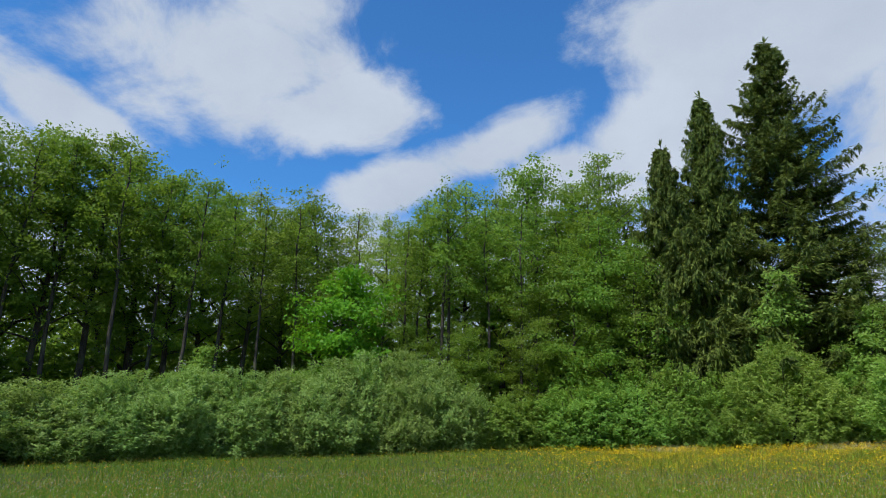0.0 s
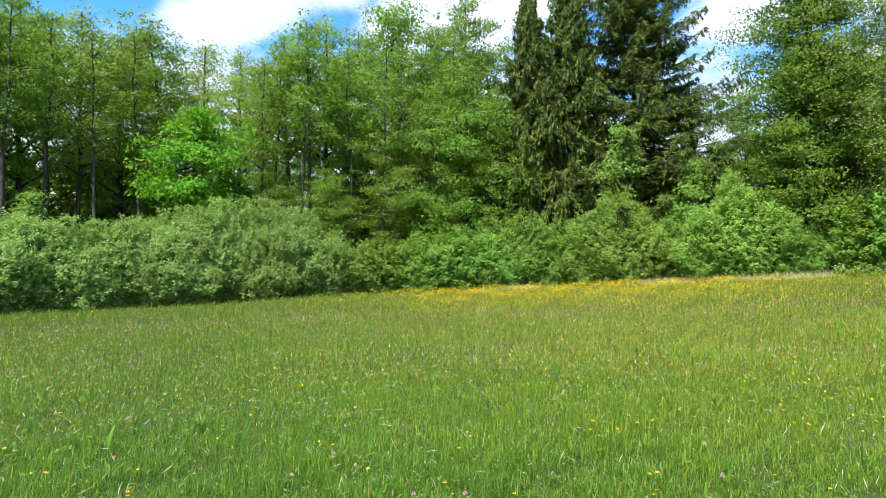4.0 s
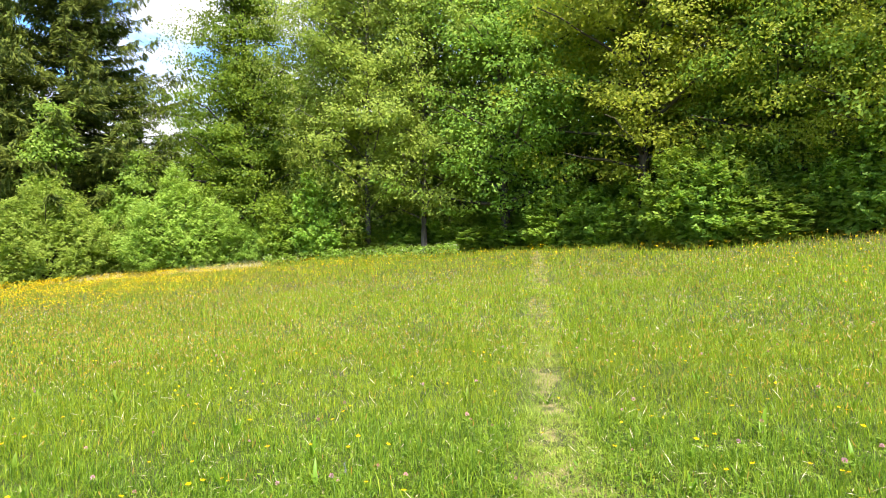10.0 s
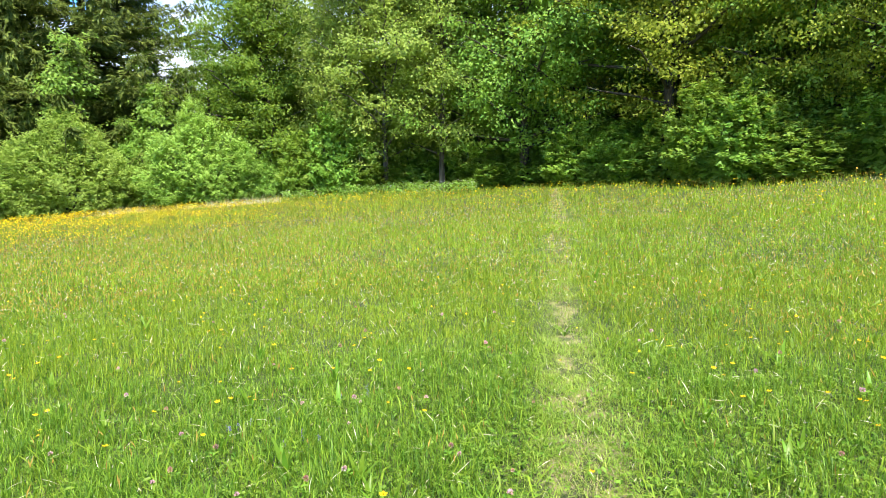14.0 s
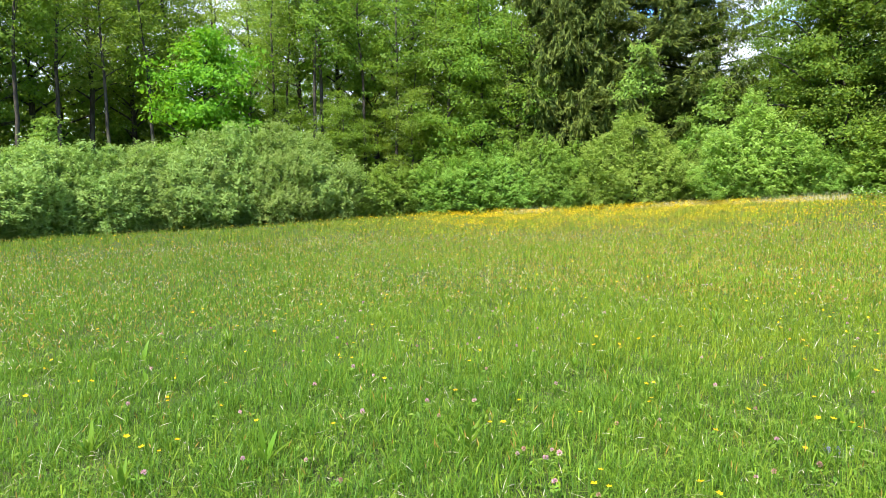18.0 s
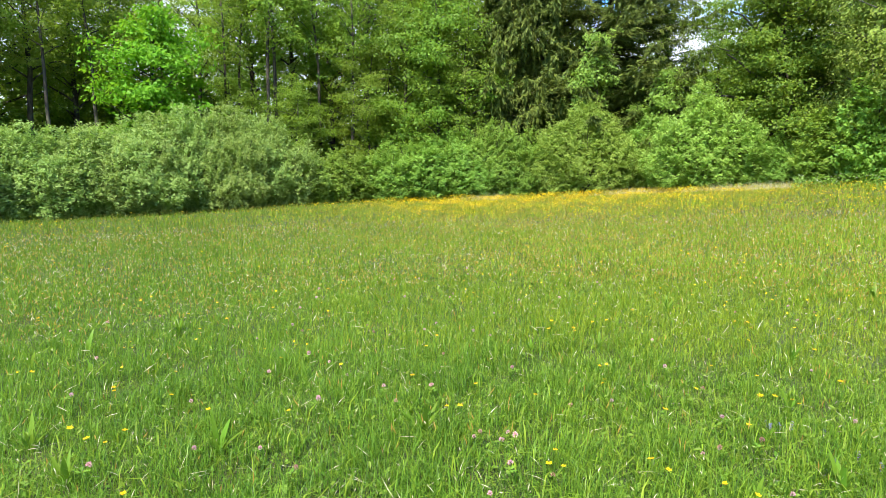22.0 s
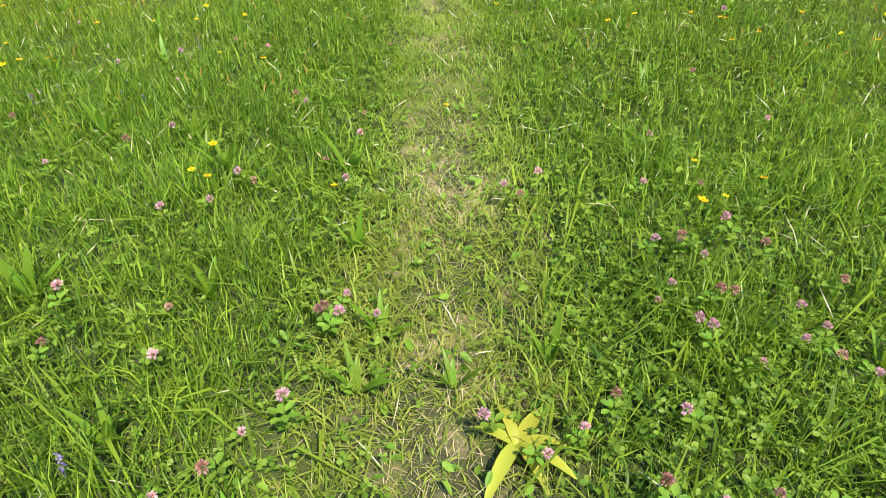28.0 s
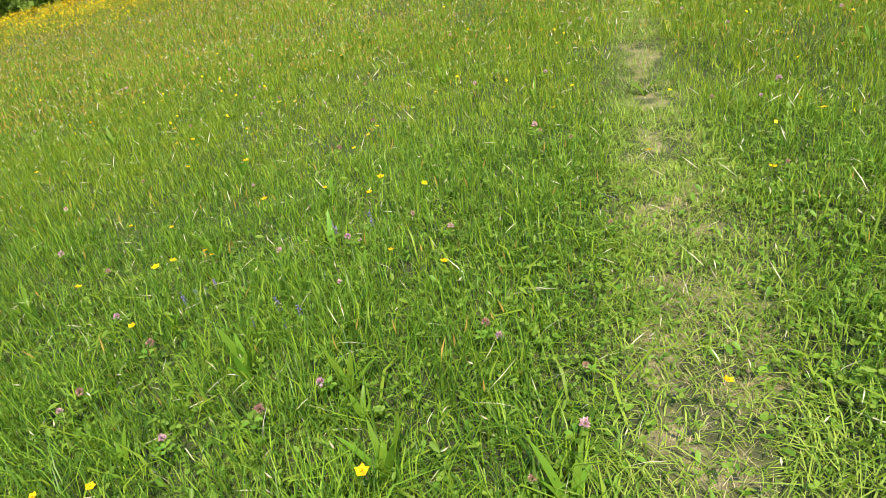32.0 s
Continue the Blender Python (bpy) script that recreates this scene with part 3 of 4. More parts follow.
for k, (az, d, h) in enumerate(POLES):
    if k == 0:
        place(pole, az, d, 0, (h, h, h))
    else:
        repeat(pole, az, d, k * 71, (h, h, h))
# young leafy trees that close the wood edge behind the bushes
young = make_tree("young_alder", "young alder leafy down to the bushes", 11.0, 1.0, 2.3, 24, 17000, 0.118, ALDER_LEAF, BARK, 16, 0.08, 0.5, flat=0.45, rise=0.35, inner=0.04, per=26, face=0.8, spray_r=0.22)
tagged(young, group="young alders behind the bushes")
YOUNG = [(-14.6, 34, 1.05), (-11.4, 33.6, 1.15), (-8.8, 33.4, 0.95), (-17.8, 33.8, 0.8), (-24.4, 33.6, 0.62), (-29.8, 33.6, 0.6)]
for k, (az, d, h) in enumerate(YOUNG):
    if k == 0:
        place(young, az, d, 0, (h, h, h))
    else:
        repeat(young, az, d, k * 83, (max(h, 0.75), max(h, 0.75), h))
thicket = place(make_bush("understorey_shrub", "dark green shrub in the shade of the alders", 2.6, 2.2, 5.0, 520, 9, 0.24, ALDER_LEAF, 56, 0.5, 0.6), -66, 33)
for k, az in enumerate((-62, -58, -54, -50, -46, -42, -38, -34, -30, -26, -22, -18, -14, -10, -6, -2, 3, 8, 12, 16)):
    repeat(thicket, az + 1.2 * math.sin(k * 3.0), 35 + 4 * (k % 3), az * 17, (1.15, 1.15, 0.85 + 0.25 * math.sin(k * 1.7)))
for k, az in enumerate((-70, -65, -60, -56, -52, -48, -44, -40, -37, -33, -29, -25, -21, -17, -13, -9, -5, -1, 2, 5, 8, 11, 14, 18, 22)):
    repeat(thicket, az, 46 + 2 * (k % 3), az * 23, (1.4, 1.4, 1.75 + 0.2 * math.sin(k * 2.3)))
for k, az in enumerate((31, 33.5, 36)):
    repeat(thicket, az, edge_at(az) + 4.5, az * 29, (1.0, 1.0, 0.9))
for k, az in enumerate((24, 29, 34, 39, 44, 49, 54, 59, 64, 69, 74, 79, 84)):
    repeat(thicket, az, edge_at(az) + 7 + 3 * (k % 2), az * 17, (1.2, 1.2, 1.5))



def make_far_wood():
    """The depth of the wood behind the edge trees, too far in to tell its trees apart."""
    rng = np.random.default_rng(57)
    n = 52000
    a, d = np.radians(rng.uniform(-82, 95, n)), rng.uniform(51, 60, n)
    x, y = d * np.sin(a), d * np.cos(a)
    top = 9.5 + 2.0 * np.sin(a * 23) + 1.3 * np.sin(a * 51 + 1)
    z = land(x, y) + top * rng.uniform(0, 1, n) ** 0.9 + rng.normal(0, 0.5, n)
    size = rng.uniform(0.3, 0.6, n)
    toward = -np.stack([np.sin(a), np.cos(a), 0 * a], 1)
    g = leaves(Geo(3), np.stack([x, y, z], 1), rng.normal(0, 1, (n, 3)) - [0, 0, 0.3], rng.normal(0, 0.5, (n, 3)) + [0, 0, 0.7] + toward * 0.5, size, size * 0.9)
    tagged(new("far_wood", g.mesh("far_wood", ALDER_LEAF)), "dim green depth of the wood behind the edge trees", "wood", kind="stuff")


make_far_wood()
maple = place(make_tree("young_maple", "young maple with bright fresh green leaves behind the hedge", 9.6, 1.5, 2.5, 28, 11000, 0.18, FRESH_LEAF, BARK, 21,
                        0.09, 0.5, flat=0.32, rise=0.35), -36.2, 32)
sapling = place(make_tree("maple_sapling", "light green maple sapling in front of the spruces", 8.2, 1.0, 1.15, 20, 4600, 0.15, BUSH_LEAF, BARK, 22, 0.05, 0.36), 2.6, 32.4)
repeat(sapling, 8.2, 32, 70, (0.8, 0.8, 0.74))
repeat(sapling, -48.4, 29.5, 130, (0.7, 0.7, 0.58))

place(make_spruce("spruce_tree", "tall dark spruce with drooping boughs", 23.2, 7.4, 31, 1.5, 0.6), 4.0, 37.5)
place(make_spruce("spruce_tree", "narrow dark spruce with hanging twigs", 20.0, 4.0, 32, 1.6, 1.5), -1.9, 36)
place(make_spruce("spruce_tree", "narrow spruce with hanging twigs and bare trunk foot", 16.4, 3.5, 33, 1.6, 1.7, 0.22), -5.8, 34)

# the wood edge to the other side
beech = place(make_tree("beech_tree", "broad beech with dense olive green crown", 17.4, 1.0, 4.3, 60, 80000, 0.122, BEECH_LEAF, BARK, 41, 0.26, 0.52, flat=0.35, rise=0.30, inner=0.15, cone=0.55, face=0.9, per=30, spray_r=0.30), 18.0, 33)
aspen = place(make_tree("aspen_tree", "pale green aspen with light bark at the wood edge", 16.5, 1.3, 3.1, 44, 50000, 0.115, ASPEN_LEAF, PALE_BARK, 42, 0.11, 0.55, inner=0.08, face=0.9, per=14), 28.5, 27.6)
repeat(aspen, 33.8, 27.2, 120, (0.95, 0.95, 1.0))
repeat(aspen, 25.6, 29, 220, (0.85, 0.85, 0.85))
hornbeam = place(make_tree("hornbeam_tree", "dense deep green hornbeam at the wood edge", 15.0, 1.3, 3.6, 48, 42000, 0.122, DEEP_LEAF, BARK, 43, 0.2, 0.62, flat=0.5, rise=0.3, inner=0.05, face=1.1, per=30, spray_r=0.26), 41.5, 26)
for az, d, s in ((37.5, 29, 1.1), (47.0, 27, 1.12), (60.5, 25, 1.05), (68.5, 22.5, 1.0), (75.5, 21, 1.0), (53, 30, 1.2), (30, 33, 1.05), (45, 35, 1.2), (66, 29, 1.2), (82, 22, 1.0)):
    repeat(hornbeam, az, d, az * 13, (s, s, s))
golden = place(make_tree("maple_tree", "spreading maple with yellow-green spring leaves", 14.5, 2.4, 4.2, 50, 52000, 0.12, GOLD_LEAF, BARK, 44, 0.2, 0.6, flat=0.45, rise=0.35, inner=0.05, face=1.0, per=34, spray_r=0.27), 54.0, 23.5)
slim = place(make_tree("slim_tree", "slim half-bare tree with pale trunk at the wood edge", 11.0, 4.5, 1.7, 12, 2600, 0.16, GOLD_LEAF, PALE_BARK, 45, 0.09, 0.4, inner=0.0), 68.6, 20.8)
repeat(slim, 73.4, 21.6, 140, (1.0, 1.0, 1.1))
repeat(golden, 72.5, 20.5, 200, (0.62, 0.62, 0.62))
repeat(golden, 64.6, 23.0, 95, (0.85, 0.85, 0.95))

# hedge of sallows and bushes along the meadow
SALLOW = "rounded grey-green sallow bush in the hedge along the meadow"
sallow = [make_bush("sallow_bush", SALLOW, 2.8, 1.7, 3.0, 2300, 16, 0.11, WILLOW_LEAF, 51, 0.28),
          make_bush("sallow_bush", SALLOW, 2.6, 1.7, 3.0, 2200, 16, 0.11, WILLOW_LEAF, 52, 0.28)]
HEDGE = [  # azimuth, distance, height
    (-73, 25.5, 2.6), (-68.5, 25.8, 2.6), (-64.5, 25.6, 2.7), (-60.5, 26.0, 2.65), (-56.5, 26.4, 2.9), (-52.5, 26.8, 3.1), (-48.5, 27.0, 3.4), (-45, 27.2, 3.3),
    (-41.4, 27.4, 3.4), (-37.5, 27.8, 3.8), (-33.6, 28.3, 4.3), (-30, 28.6, 4.2), (-27, 28.8, 3.9)]
for k, (az, d, h) in enumerate(HEDGE):
    s = (1.0, 1.0, h / 3.0)
    if k < 2:
        place(sallow[k], az, d, k * 80, s, 0.15)
    else:
        repeat(sallow[k % 2], az, d, k * 77, s, 0.15)
for k in range(1, len(HEDGE) - 1):
    (a0, d0, h0), (a1, d1, h1) = HEDGE[k], HEDGE[k + 1]
    repeat(sallow[k % 2], (a0 + a1) / 2, (d0 + d1) / 2 + 0.3, k * 131, (0.95, 0.95, (h0 + h1) / 6.3), 0.15)
repeat(sallow[0], -46.4, 26.7, 40, (0.9, 0.9, 1.06), 0.15)
repeat(sallow[1], -54.4, 26.2, 200, (0.9, 0.9, 0.98), 0.15)
GREEN = "leafy green bush at the edge of the meadow"
bush = [make_bush("green_bush", GREEN, 2.1, 1.6, 3.2, 1600, 16, 0.11, BUSH_LEAF, 53, 0.35, 0.55),
        make_bush("green_bush", GREEN, 1.9, 1.6, 3.2, 1500, 16, 0.11, BUSH_LEAF, 54, 0.35, 0.6)]
BUSHES = [  # azimuth, distance, height, spread
    (-23.8, 29.6, 2.7, 1.0), (-20.2, 30.2, 2.6, 1.0), (-16.4, 30.6, 2.8, 1.05), (-12.8, 31.0, 3.2, 1.05), (-9.2, 31.4, 3.5, 1.0), (-5.8, 31.6, 3.9, 1.0), (-2.6, 32.0, 3.3, 0.9),
    (6.8, 32.4, 3.7, 0.9), (8.6, 31.6, 3.2, 0.7), (16.0, 30.6, 3.0, 0.75), (18.2, 30.0, 2.2, 0.6),
    (-1.0, 31.6, 3.0, 0.8), (-4.2, 31.4, 3.0, 0.8), (10.0, 31.2, 2.8, 0.7)]
for k, (az, d, h, w) in enumerate(BUSHES):
    s = (w, w, h / 3.2)
    if k < 2:
        place(bush[k], az, d, k * 80, s, 0.15)
    else:
        repeat(bush[k % 2], az, d, k * 77, s, 0.15)
place(make_bush("dome_bush", "large round grey-green bush at the foot of the spruces", 3.1, 2.1, 4.5, 3300, 16, 0.105, SPRING_LEAF, 57, 0.3, 0.5), 2.3, 31.0, 0, 1.0, 0.15)
place(make_bush("dome_bush", "large round yellow-green bush beside the beech", 3.0, 2.1, 4.6, 3300, 16, 0.11, SPRING_LEAF, 58, 0.35, 0.5), 12.2, 30.2, 0, 1.0, 0.15)
edge_bush = place(make_bush("shade_bush", "deep green shrub under the trees of the wood edge", 1.9, 1.6, 3.0, 850, 18, 0.135, DEEP_LEAF, 55, 0.5, 0.6), 22.5, 28.5)
for az, d, h in ((59.6, 20.8, 2.6), (64.2, 20.4, 1.8), (24.6, 28.0, 4.2), (27.4, 28.4, 2.0), (34.6, 28.8, 2.4), (31.2, 29.0, 2.2), (38.6, 27.0, 1.7), (42.6, 26.6, 1.6), (46.8, 25.0, 2.4), (50.5, 24.4, 2.4),
                 (54.6, 23.6, 2.4), (58.0, 21.6, 3.2), (61.6, 21.2, 3.3), (66, 22.3, 2.0), (71, 20.4, 3.0), (75.5, 21.2, 1.6), (80, 20, 2.2)):
    repeat(edge_bush, az, d, az * 31, (1.0, 1.0, h / 3.0), 0.1)

# ---- meadow ----


def sector(rng, n, d0, d1, a0=-78, a1=88):
    d = np.sqrt(rng.uniform(d0 * d0, d1 * d1, n))
    a = np.radians(rng.uniform(a0, a1, n))
    return d * np.sin(a), d * np.cos(a)


def blades(geo, rng, x, y, height, width, lean, two=True):
    """Grass blades: bent, tapered, two pieces each near by and one far off."""
    n = len(x)
    p = np.stack([x, y, land(x, y) - 0.01], 1)
    az = rng.uniform(0, 2 * np.pi, n)
    out = np.stack([np.cos(az), np.sin(az), np.zeros(n)], 1)
    side = np.stack([-np.sin(az), np.cos(az), np.zeros(n)], 1)
    h, w, le = height[:, None], width[:, None], (lean * rng.uniform(0.3, 1.5, n))[:, None]
    up = np.array([0, 0, 1.0])
    m = p + out * h * le * 0.35 + up * h * 0.6
    e = p + out * h * le * 1.1 + up * h * np.maximum(1 - 0.45 * le ** 2, 0.15)
    if two:
        v = np.stack([p - side * w * 0.4, p + side * w * 0.4, m + side * w * 0.5, m - side * w * 0.5, e], 1)
        k = np.arange(n)[:, None] * 5
        geo.add(v, np.concatenate([k + [[0, 1, 2]], k + [[0, 2, 3]], k + [[3, 2, 4]]], 1))
    else:
        v = np.stack([p - side * w * 0.5, p + side * w * 0.5, e], 1)
        geo.add(v, np.arange(n * 3))
    return geo


def bare(x, y):
    """0 to 1: worn-out patches along the trodden line."""
    s = np.sin(5.3 * x + 1.9 * np.sin(2.7 * y)) * np.sin(4.6 * y + 1.3 * np.sin(3.4 * x + 1)) + 0.5 * np.sin(13 * x + 2) * np.sin(11 * y)
    return np.clip(0.45 + 0.55 * s, 0, 1)


def make_grass():
    rng = np.random.default_rng(7)
    zones = ((0.25, 2.2, 44000, 0.10, 0.0037, True), (2.2, 5.0, 165000, 0.115, 0.0037, True), (5.0, 9.0, 350000, 0.125, 0.0054, False),
             (9.0, 16.0, 380000, 0.14, 0.0092, False), (16.0, 31.5, 290000, 0.17, 0.018, False))
    for d0, d1, n, h, w, two in zones:
        a0, a1 = (-70, 115) if d1 <= 5 else (-75, 92)
        x, y = sector(rng, n, d0, d1, a0, a1)
        soft = 1 + rng.normal(0, 0.07, n)
        x, y = x * soft, y * soft
        az = np.degrees(np.arctan2(x, y))
        keep = np.hypot(x, y) < edge_at(az) + 0.6
        worn = np.exp(-(off_path(x, y) / 0.34) ** 2) * np.clip(1.3 - np.hypot(x, y) / 9, 0.36, 1)
        keep &= rng.uniform(0, 1, n) > worn * (0.06 + 0.55 * bare(x, y) * np.clip(1.5 - np.hypot(x, y) / 3, 0.08, 1))
        dense = np.sin(x * 9.1 + 2.2 * np.sin(y * 4.3)) * np.sin(y * 8.3 + 1.9 * np.sin(x * 3.7 + 1)) + 0.7 * np.sin(x * 23 + 2 * np.sin(y * 9)) * np.sin(y * 21 + 1.5 * np.sin(x * 11))
        keep &= rng.uniform(0, 1, n) < np.clip(0.78 + 0.36 * dense, 0.36, 1)
        x, y, worn, az = x[keep], y[keep], worn[keep], az[keep]
        m = len(x)
        patch = 0.75 + 0.5 * np.sin(x * 0.9 + 1.3 * np.sin(y * 0.7)) * np.sin(y * 0.8 + 0.5) * 0.5 + 0.25
        tuft = 1 + 0.42 * np.sin(x * 7.3 + 2 * np.sin(y * 3.1)) * np.sin(y * 6.1 + 1.7 * np.sin(x * 2.3))
        hh = h * rng.uniform(0.4, 1.4, m) * patch * tuft * (1 - 0.6 * worn)
        ww = w * rng.uniform(0.5, 1.5, m)
        lean = 0.25 + 1.15 * rng.uniform(0, 1, m) ** 1.6 + 0.9 * worn
        deep = rng.uniform(0, 1, m) < np.interp(az, [-40, -12, 10], [0.95, 0.5, 0.25])
        lush = (deep & (az < -5)) | ((rng.uniform(0, 1, m) < 0.45) & (off_path(x, y) > 0.35))
        kinds = (((worn < 0.4) & lush, GRASS_DEEP), ((worn < 0.4) & ~lush, GRASS), (worn >= 0.4, TRODDEN)) if two else (((worn < 0.4) & deep, GRASS_DEEP), ((worn < 0.4) & ~deep, GRASS_FAR), (worn >= 0.4, TRODDEN))
        for sel, mat in kinds:
            nm, lab = ("trodden_grass", "short yellowish grass pressed down along the walked line") if mat is TRODDEN else \
                ("meadow_grass", "fresh green meadow grass, shin high and uncut")
            g = blades(Geo(3), rng, x[sel], y[sel], hh[sel], ww[sel], lean[sel], two)
            tagged(new(nm, g.mesh(nm, mat)), lab, "grass", kind="stuff")
    # low mat of short leaning blades near by, thin over the bare patches
    x, y = sector(rng, 185000, 0.3, 4.5, -70, 115)
    worn = np.exp(-(off_path(x, y) / 0.34) ** 2)
    keep = rng.uniform(0, 1, len(x)) > worn * bare(x, y) * 0.5
    x, y = x[keep], y[keep]
    n = len(x)
    g = blades(Geo(3), rng, x, y, rng.uniform(0.03, 0.075, n), rng.uniform(0.0022, 0.0055, n), rng.uniform(0.7, 2.2, n), False)
    tagged(new("short_grass", g.mesh("short_grass", SHORT_GRASS)), "dense mat of short grass blades lying in all directions", "grass", kind="stuff")
    x, y = sector(rng, 150000, 3.0, 9.0, -72, 90)
    deep = rng.uniform(0, 1, len(x)) < np.interp(np.degrees(np.arctan2(x, y)), [-40, -10, 15], [0.95, 0.5, 0.25])
    for sel, mat in ((deep, GRASS_DEEP), (~deep, SHORT_GRASS)):
        n = int(sel.sum())
        g = blades(Geo(3), rng, x[sel], y[sel], rng.uniform(0.03, 0.085, n), rng.uniform(0.004, 0.009, n), rng.uniform(0.6, 2.0, n), False)
        tagged(new("low_grass", g.mesh("low_grass", mat)), "short dense undergrowth of the meadow grass", "grass", kind="stuff")
    # the meadow goes on all round
    x, y = sector(rng, 60000, 4.5, 16.0, 88, 290)
    x1, y1 = sector(rng, 70000, 0.3, 5.5, 108, 292)
    x, y = np.concatenate([x, x1]), np.concatenate([y, y1])
    n = len(x)
    g = blades(Geo(3), rng, x, y, rng.uniform(0.07, 0.19, n), rng.uniform(0.008, 0.02, n), rng.uniform(0.3, 1.4, n), False)
    tagged(new("meadow_grass", g.mesh("meadow_grass", GRASS_FAR)), "fresh green meadow grass, shin high and uncut", "grass", kind="stuff")
    # single broad arching blades
    x, y = sector(rng, 3000, 0.4, 4.0, -70, 115)
    ok = off_path(x, y) > 0.22
    x, y = x[ok], y[ok]
    n = len(x)
    g = blades(Geo(3), rng, x, y, rng.uniform(0.10, 0.20, n), rng.uniform(0.006, 0.010, n), rng.uniform(0.4, 1.6, n), True)
    tagged(new("broad_grass_blades", g.mesh("broad_grass_blades", GRASS)), "broad arching blades of meadow grass", "grass", kind="stuff")
    # straw on the trodden line
    x, y = sector(rng, 60000, 0.3, 12.0, 0, 70)
    keep = off_path(x, y) < np.abs(rng.normal(0, 0.17, len(x))) * (0.35 + bare(x, y))
    x, y = x[keep], y[keep]
    n = len(x)
    g = blades(Geo(3), rng, x, y, rng.uniform(0.03, 0.09, n), rng.uniform(0.002, 0.004, n), np.full(n, 1.5), False)
    tagged(new("trodden_straw", g.mesh("trodden_straw", STRAW)), "dry flattened straw on the trodden line", "grass", kind="stuff")
    x, y = sector(rng, 90000, 0.4, 4.0, 15, 90)
    keep = off_path(x, y) < np.abs(rng.normal(0, 0.19, len(x))) * (0.35 + bare(x, y))
    x, y = x[keep], y[keep]
    n = len(x)
    g = blades(Geo(3), rng, x, y, rng.uniform(0.03, 0.08, n), rng.uniform(0.002, 0.0045, n), np.full(n, 1.7), False)
    tagged(new("pale_straw", g.mesh("pale_straw", STRAW)), "short pale straw pressed flat on the trodden line", "grass", kind="stuff")
    # dry grass at the hedge foot
    a = rng.uniform(2.5, 19, 2600)
    d = edge_at(a) + rng.normal(-1.0, 0.3, 2600)
    a2 = rng.normal(-7, 1.2, 700)
    d2 = edge_at(a2) + rng.normal(-0.7, 0.3, 700)
    a, d = np.radians(np.concatenate([a, a2])), np.concatenate([d, d2])
    n = len(a)
    g = blades(Geo(3), rng, d * np.sin(a), d * np.cos(a), rng.uniform(0.16, 0.45, n), np.full(n, 0.015), np.full(n, 0.9), False)
    tagged(new("dry_grass", g.mesh("dry_grass", DRY_PALE)), "bleached dry grass at the foot of the bushes", "grass", kind="stuff")


make_grass()


def make_far_flowers():
    rng = np.random.default_rng(8)
    n = 260000
    a = rng.uniform(-60, 80, n)
    u = rng.uniform(0.18, 0.95, n)
    dens = np.interp(a, [-30, -20, -12, 8, 20, 60], [0.012, 0.13, 1, 0.9, 0.2, 0.035]) * np.interp(u, [0.40, 0.52, 0.66, 0.80, 0.90, 0.97], [0.012, 0.07, 0.46, 0.75, 0.75, 0.40]) * \
        (0.55 + 0.45 * np.sin(a * 1.1 + 9 * u) * np.sin(a * 0.43 - 31 * u)) + 0.0018
    keep = rng.uniform(0, 1, n) < dens
    a, u = np.radians(a[keep]), u[keep]
    d = u * edge_at(np.degrees(a))
    p = np.stack([d * np.sin(a), d * np.cos(a), land(d * np.sin(a), d * np.cos(a)) + rng.uniform(0.20, 0.34, len(a))], 1)
    way = rng.normal(0, 1, (len(a), 3)) * [1, 1, 0.3]
    g = leaves(Geo(), p, way, rng.normal(0, 0.5, (len(a), 3)) + [0, 0, 0.7], 0.016 + 0.028 * u, 0.016 + 0.028 * u)
    tagged(new("buttercup_band", g.mesh("buttercup_band", YELLOW)), "dense band of yellow buttercups before the hedge", "flowers", kind="stuff")
    n = 52000
    a, u = np.radians(np.concatenate([rng.normal(4, 16, n // 2), rng.uniform(-62, 80, n // 2)])), rng.uniform(0.25, 0.93, n)
    d = u * edge_at(np.degrees(a))
    p = np.stack([d * np.sin(a), d * np.cos(a), land(d * np.sin(a), d * np.cos(a)) + rng.uniform(0.12, 0.27, n)], 1)
    g = leaves(Geo(3), p, rng.normal(0, 0.35, (n, 3)) + [0, 0, 1], rng.normal(0, 1, (n, 3)), rng.uniform(0.028, 0.058, n), 0.008 + 0.012 * u, 0.3)
    tagged(new("seed_heads", g.mesh("seed_heads", SORREL)), "reddish brown flowering grass heads", "grass", kind="stuff")


make_far_flowers()

# ---- small plants of the meadow ----
CLOVER_SPOTS_A = [(1.83, 0.70), (1.90, 0.64), (1.91, 0.60), (1.87, 0.53), (2.02, 0.55), (2.00, 0.42), (1.71, 0.58), (1.62, 0.53), (1.67, 0.44), (1.61, 0.42), (1.58, 0.38), (1.72, 0.44), (1.83, 0.28), (1.81, 0.19), (2.01, 0.23), (1.60, 0.28), (1.70, 0.21), (1.73, 0.16), (1.75, 0.08), (1.32, 0.29), (1.23, 0.45), (1.12, 0.46), (1.01, 0.51), (1.28, 0.11), (1.34, 0.02), (1.46, -0.05), (1.12, 0.25), (1.22, 0.19), (1.93, 1.19), (1.83, 1.19), (1.81, 1.27), (1.04, 1.09), (0.96, 1.17), (0.92, 1.11), (1.03, 1.18), (0.97, 1.13), (0.68, 0.94), (0.60, 0.99), (0.66, 1.49), (0.50, 1.73)]
